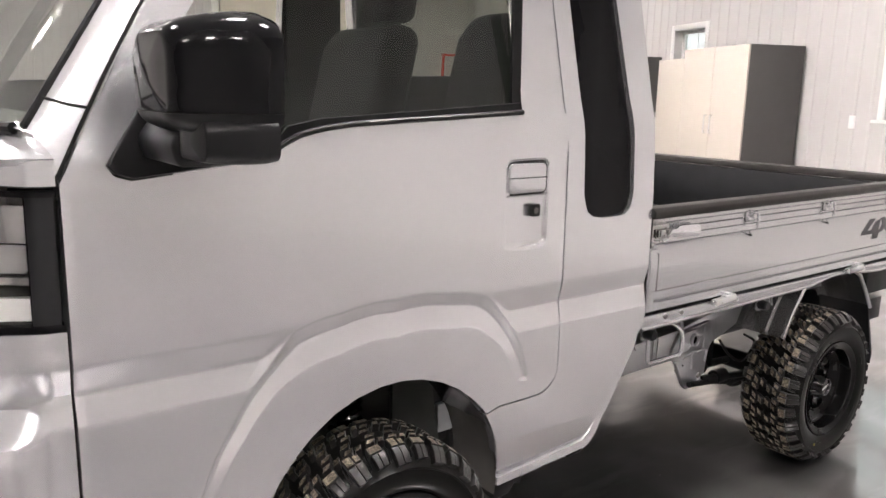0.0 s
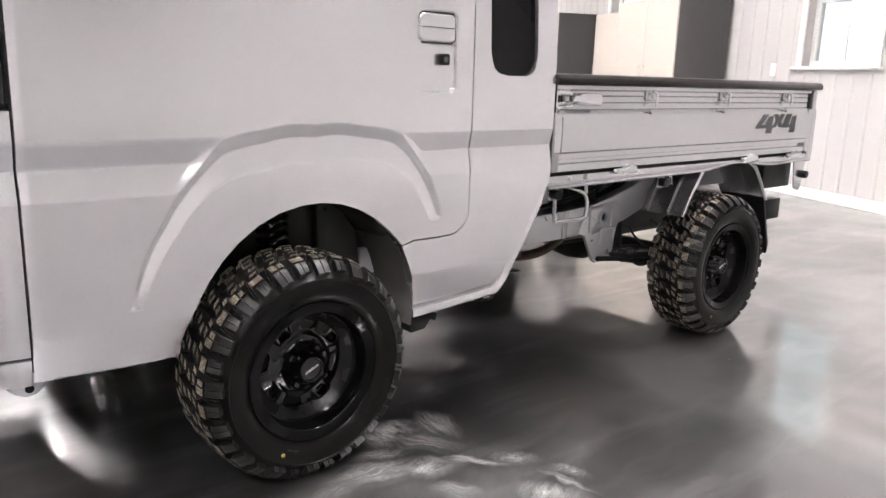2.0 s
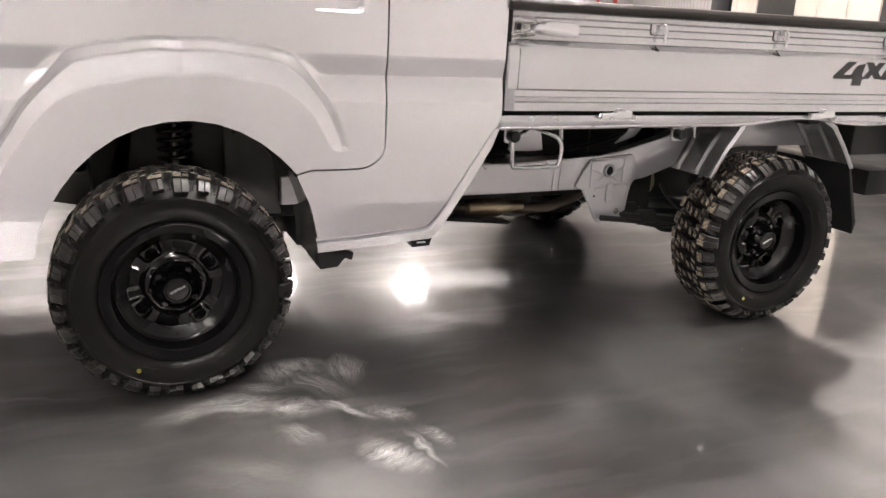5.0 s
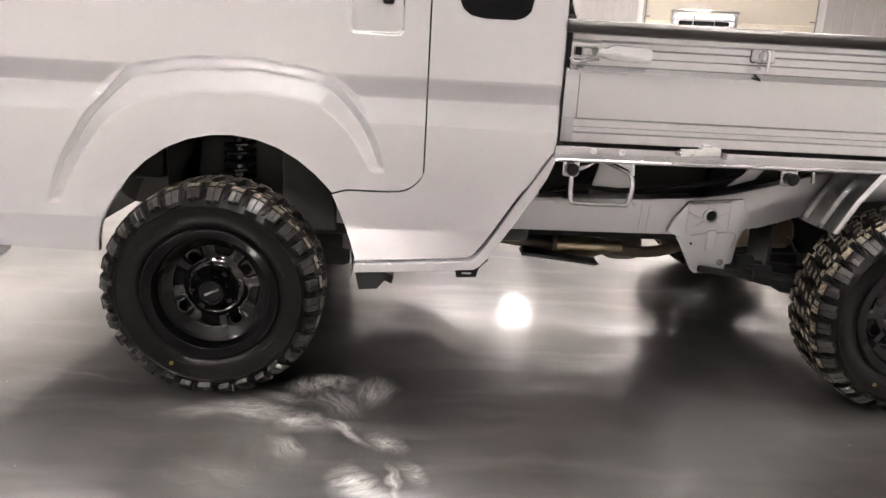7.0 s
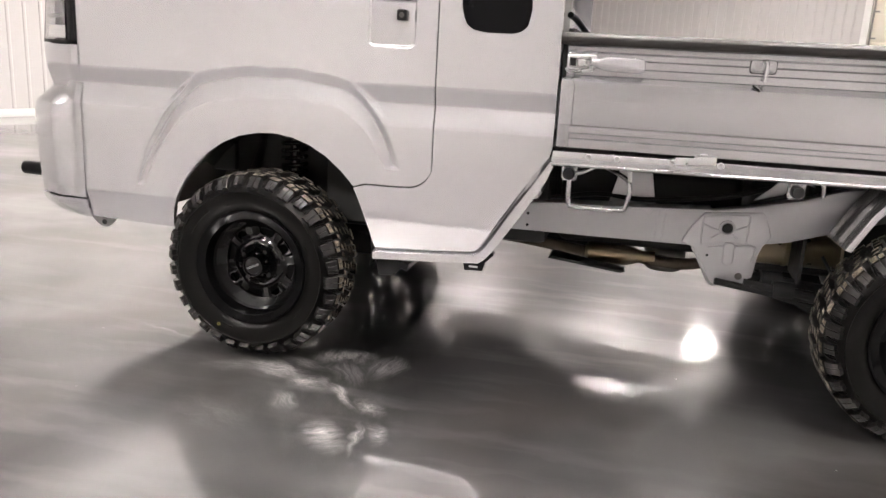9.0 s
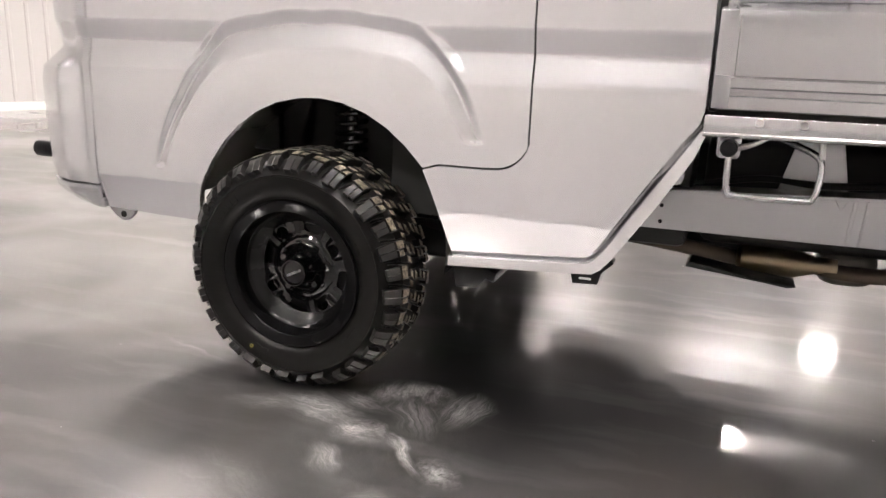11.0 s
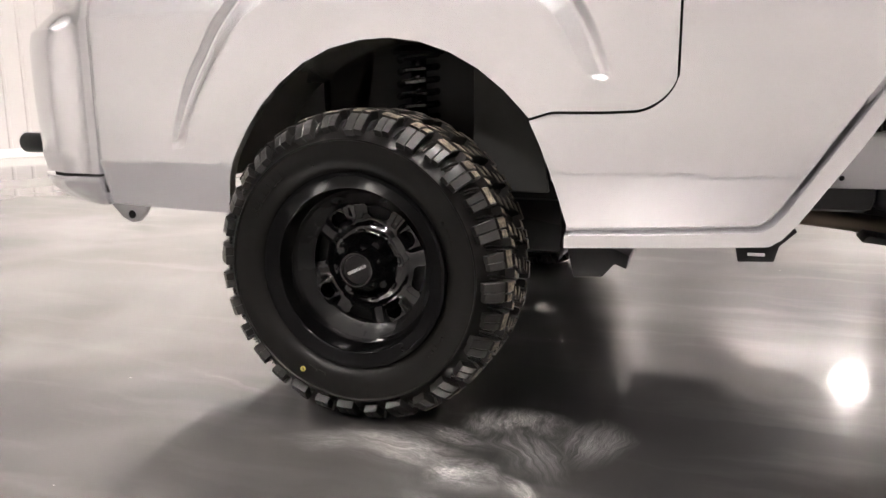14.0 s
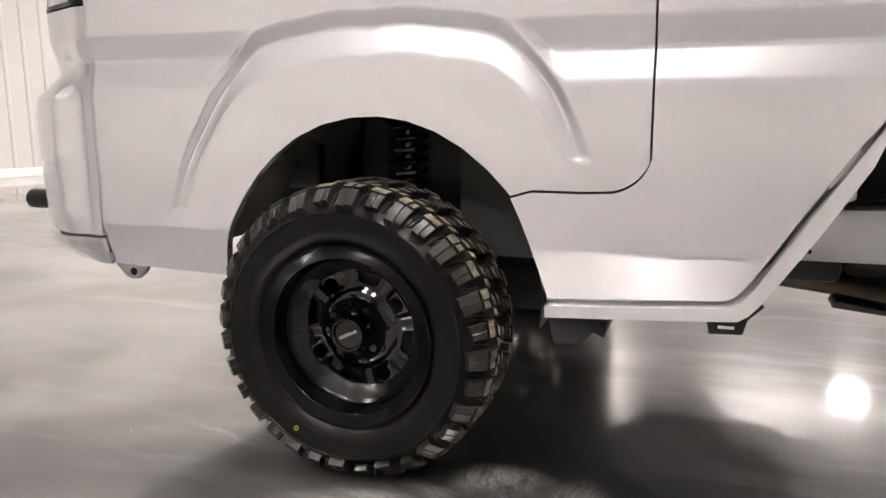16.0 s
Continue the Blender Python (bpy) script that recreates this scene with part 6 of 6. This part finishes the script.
panel = part("liner_panel", prism([(0.150, 0.40), (0.300, 0.40), (0.275, 0.56), (0.215, 0.635), (0.150, 0.668)], 0.225, 0.240, "y", 0.004), CABIN, truck, "black inner wheel house panel")
part("panel_hole", lathe([(0.0, 0.2235), (0.006, 0.2235), (0.006, 0.226)], (0.175, 0, 0.628), seg=12), SEAM, panel)
coil = [(0.028 + 0.040 * math.cos(w), 0.255 + 0.040 * math.sin(w), 0.45 + 0.215 * w / (2 * math.pi * 9)) for w in (2 * math.pi * 9 * k / 216 for k in range(217))]
part("coil_spring", tube(coil, 0.0068, 8), COIL, truck, "glossy black coil spring")
part("strut", lathe([(0.021, 0.30), (0.021, 0.55), (0.017, 0.56), (0.017, 0.70)], (0.028, 0.255, 0), "z", 20), COIL, truck, "black front strut")
part("spring_seat", lathe([(0.0, 0.664), (0.052, 0.664), (0.055, 0.669), (0.050, 0.680), (0.030, 0.690), (0.0, 0.690)], (0.028, 0.255, 0), "z", 28), COIL, truck, "black upper spring seat")
part("front_hub", lathe([(0.06, 0.06), (0.06, 0.14), (0.03, 0.15), (0.03, 0.5)], (0, 0, HUB_Z), seg=24), UNDER, truck)
part("front_flap", prism([(0.352, 0.46), (0.372, 0.46), (0.395, 0.35), (0.470, 0.315), (0.465, 0.292), (0.445, 0.300), (0.425, 0.276), (0.375, 0.272), (0.362, 0.33)], 0.085, 0.235, "y", 0.003), BLACK_PLASTIC, truck, "black rubber flap behind the front wheel")
part("inner_flap", prism([(0.345, 0.30), (0.365, 0.30), (0.365, 0.52), (0.335, 0.52)], 0.236, 0.80, "y", 0.004), UNDER, truck)
part("front_carrier", box(-0.20, 0.34, 0.36, 1.19, 0.25, 0.42, 0.03), UNDER, truck, "black front axle carrier")
part("step_bracket", prism([(0.634, 0.345), (0.640, 0.317), (0.694, 0.320), (0.700, 0.345), (0.725, 0.37), (0.715, 0.385), (0.690, 0.352)], 0.085, 0.125, "y", 0.002), BLACK_PLASTIC, truck, "black jacking bracket")
part("bracket_slot", box(0.654, 0.680, 0.0835, 0.088, 0.3285, 0.3335, 0.001), STEEL, truck)
part("dust_shield", lathe([(0.03, 0.097), (0.130, 0.099), (0.130, 0.102), (0.03, 0.102)], (0.0, 0, HUB_Z), seg=36, closed=True), UNDER, truck, "black dust shield")
part("brake_disc", lathe([(0.04, 0.075), (0.105, 0.075), (0.105, 0.09), (0.04, 0.09)], (0, 0, HUB_Z), seg=36, closed=True), UNDER, truck, "grey brake disc")
part("brake_drum", lathe([(0.0, 0.080), (0.112, 0.083), (0.117, 0.093), (0.117, 0.14), (0.0, 0.142)], (1.90, 0, HUB_Z), seg=36), UNDER, truck, "black brake drum")

# ---- things at the back of the hall ----
def far_truck():
    """The upper part of a second small truck, seen over the bed; its lower half is built plain."""
    t = thing("pickup_truck", "small silver pickup truck with a guard frame, by the garage door", "pickup truck", "", ROOM @ pose(0.48, 15.0, 0) @ Matrix.Diagonal((0.91, 1, 0.96, 1)))
    cabp = [(-0.70, 0.55), (0.70, 0.55), (0.725, 1.0), (0.71, 1.40), (0.66, 1.78), (0.57, 1.86), (-0.57, 1.86), (-0.66, 1.78), (-0.71, 1.40), (-0.725, 1.0)]
    part("cab", prism(cabp, 0.0, 1.15, "y", 0.03, 3), SILVER, t)
    part("rear_window", prism([(-0.54, 1.36), (0.54, 1.36), (0.52, 1.68), (0.47, 1.72), (-0.47, 1.72), (-0.52, 1.68)], -0.012, 0.02, "y", 0.004), DARK_GLASS, t)
    for z0 in (0.62,):
        part("bed", box(-0.72, 0.72, -1.9, -0.06, z0, 0.96, 0.01), BED_PAINT, t)
        part("bed_rail", box(-0.73, 0.73, -1.91, -0.05, 0.962, 0.99, 0.008), RAIL_BLACK, t)
    part("guard_frame", tube(smooth_path([(-0.66, -0.06, 0.97), (-0.66, -0.06, 1.5), (-0.66, -0.06, 1.83), (-0.58, -0.06, 1.89), (0.58, -0.06, 1.89), (0.66, -0.06, 1.83), (0.66, -0.06, 1.5), (0.66, -0.06, 0.97)]), 0.022, 10), CHROME, t, "bright tube guard frame")
    for x in (-0.22, 0.22):
        part("guard_bar", tube([(x, -0.06, 0.99), (x, -0.06, 1.88)], 0.014, 8), CHROME, t)
    for z in (1.60, 1.24):
        part("guard_bar", tube([(-0.64, -0.06, z), (0.64, -0.06, z)], 0.014, 8), CHROME, t)
    part("sun_visor", prism([(-0.60, 1.70), (0.60, 1.70), (0.585, 1.745), (-0.585, 1.745)], -0.02, -0.012, "y", 0.002), CHASSIS, t, "grey strip over the rear window")
    part("work_lamp", box(0.42, 0.62, -0.10, -0.02, 1.54, 1.62, 0.01), CHROME, t)
    for x in (-0.60, 0.60):
        for y in (-1.35, 0.55):
            part("wheel", lathe([(0.10, -0.09), (0.25, -0.085), (0.28, -0.06), (0.28, 0.06), (0.25, 0.085), (0.10, 0.09)], (x, y, 0.28), "x", 32), RUBBER, t)
    part("chassis", box(-0.5, 0.5, -1.7, 1.1, 0.28, 0.60, 0.02), UNDER, t)
    return t


far_truck()

ladder = thing("step_ladder", "red folding step ladder at the back wall", "ladder", "", ROOM @ pose(4.25, 16.3, 0))
for s in (-1, 1):
    part("stile", prism([(s * 0.28 - 0.03, 0), (s * 0.28 + 0.03, 0), (s * 0.17 + 0.03, 2.15), (s * 0.17 - 0.03, 2.15)], -0.02, 0.02, "y", 0.004), RED, ladder)
    part("rear_leg", tube([(s * 0.25, 0.5, 0), (s * 0.16, 0.03, 2.12)], 0.018, 8), RED, ladder)
for k in range(7):
    z = 0.28 + k * 0.28
    w = 0.26 - 0.11 * z / 2.15
    part("rung", box(-w, w, -0.035, 0.045, z, z + 0.03, 0.004), STEEL, ladder)
part("ladder_top", box(-0.2, 0.2, -0.06, 0.1, 2.151, 2.2, 0.006), RED, ladder)
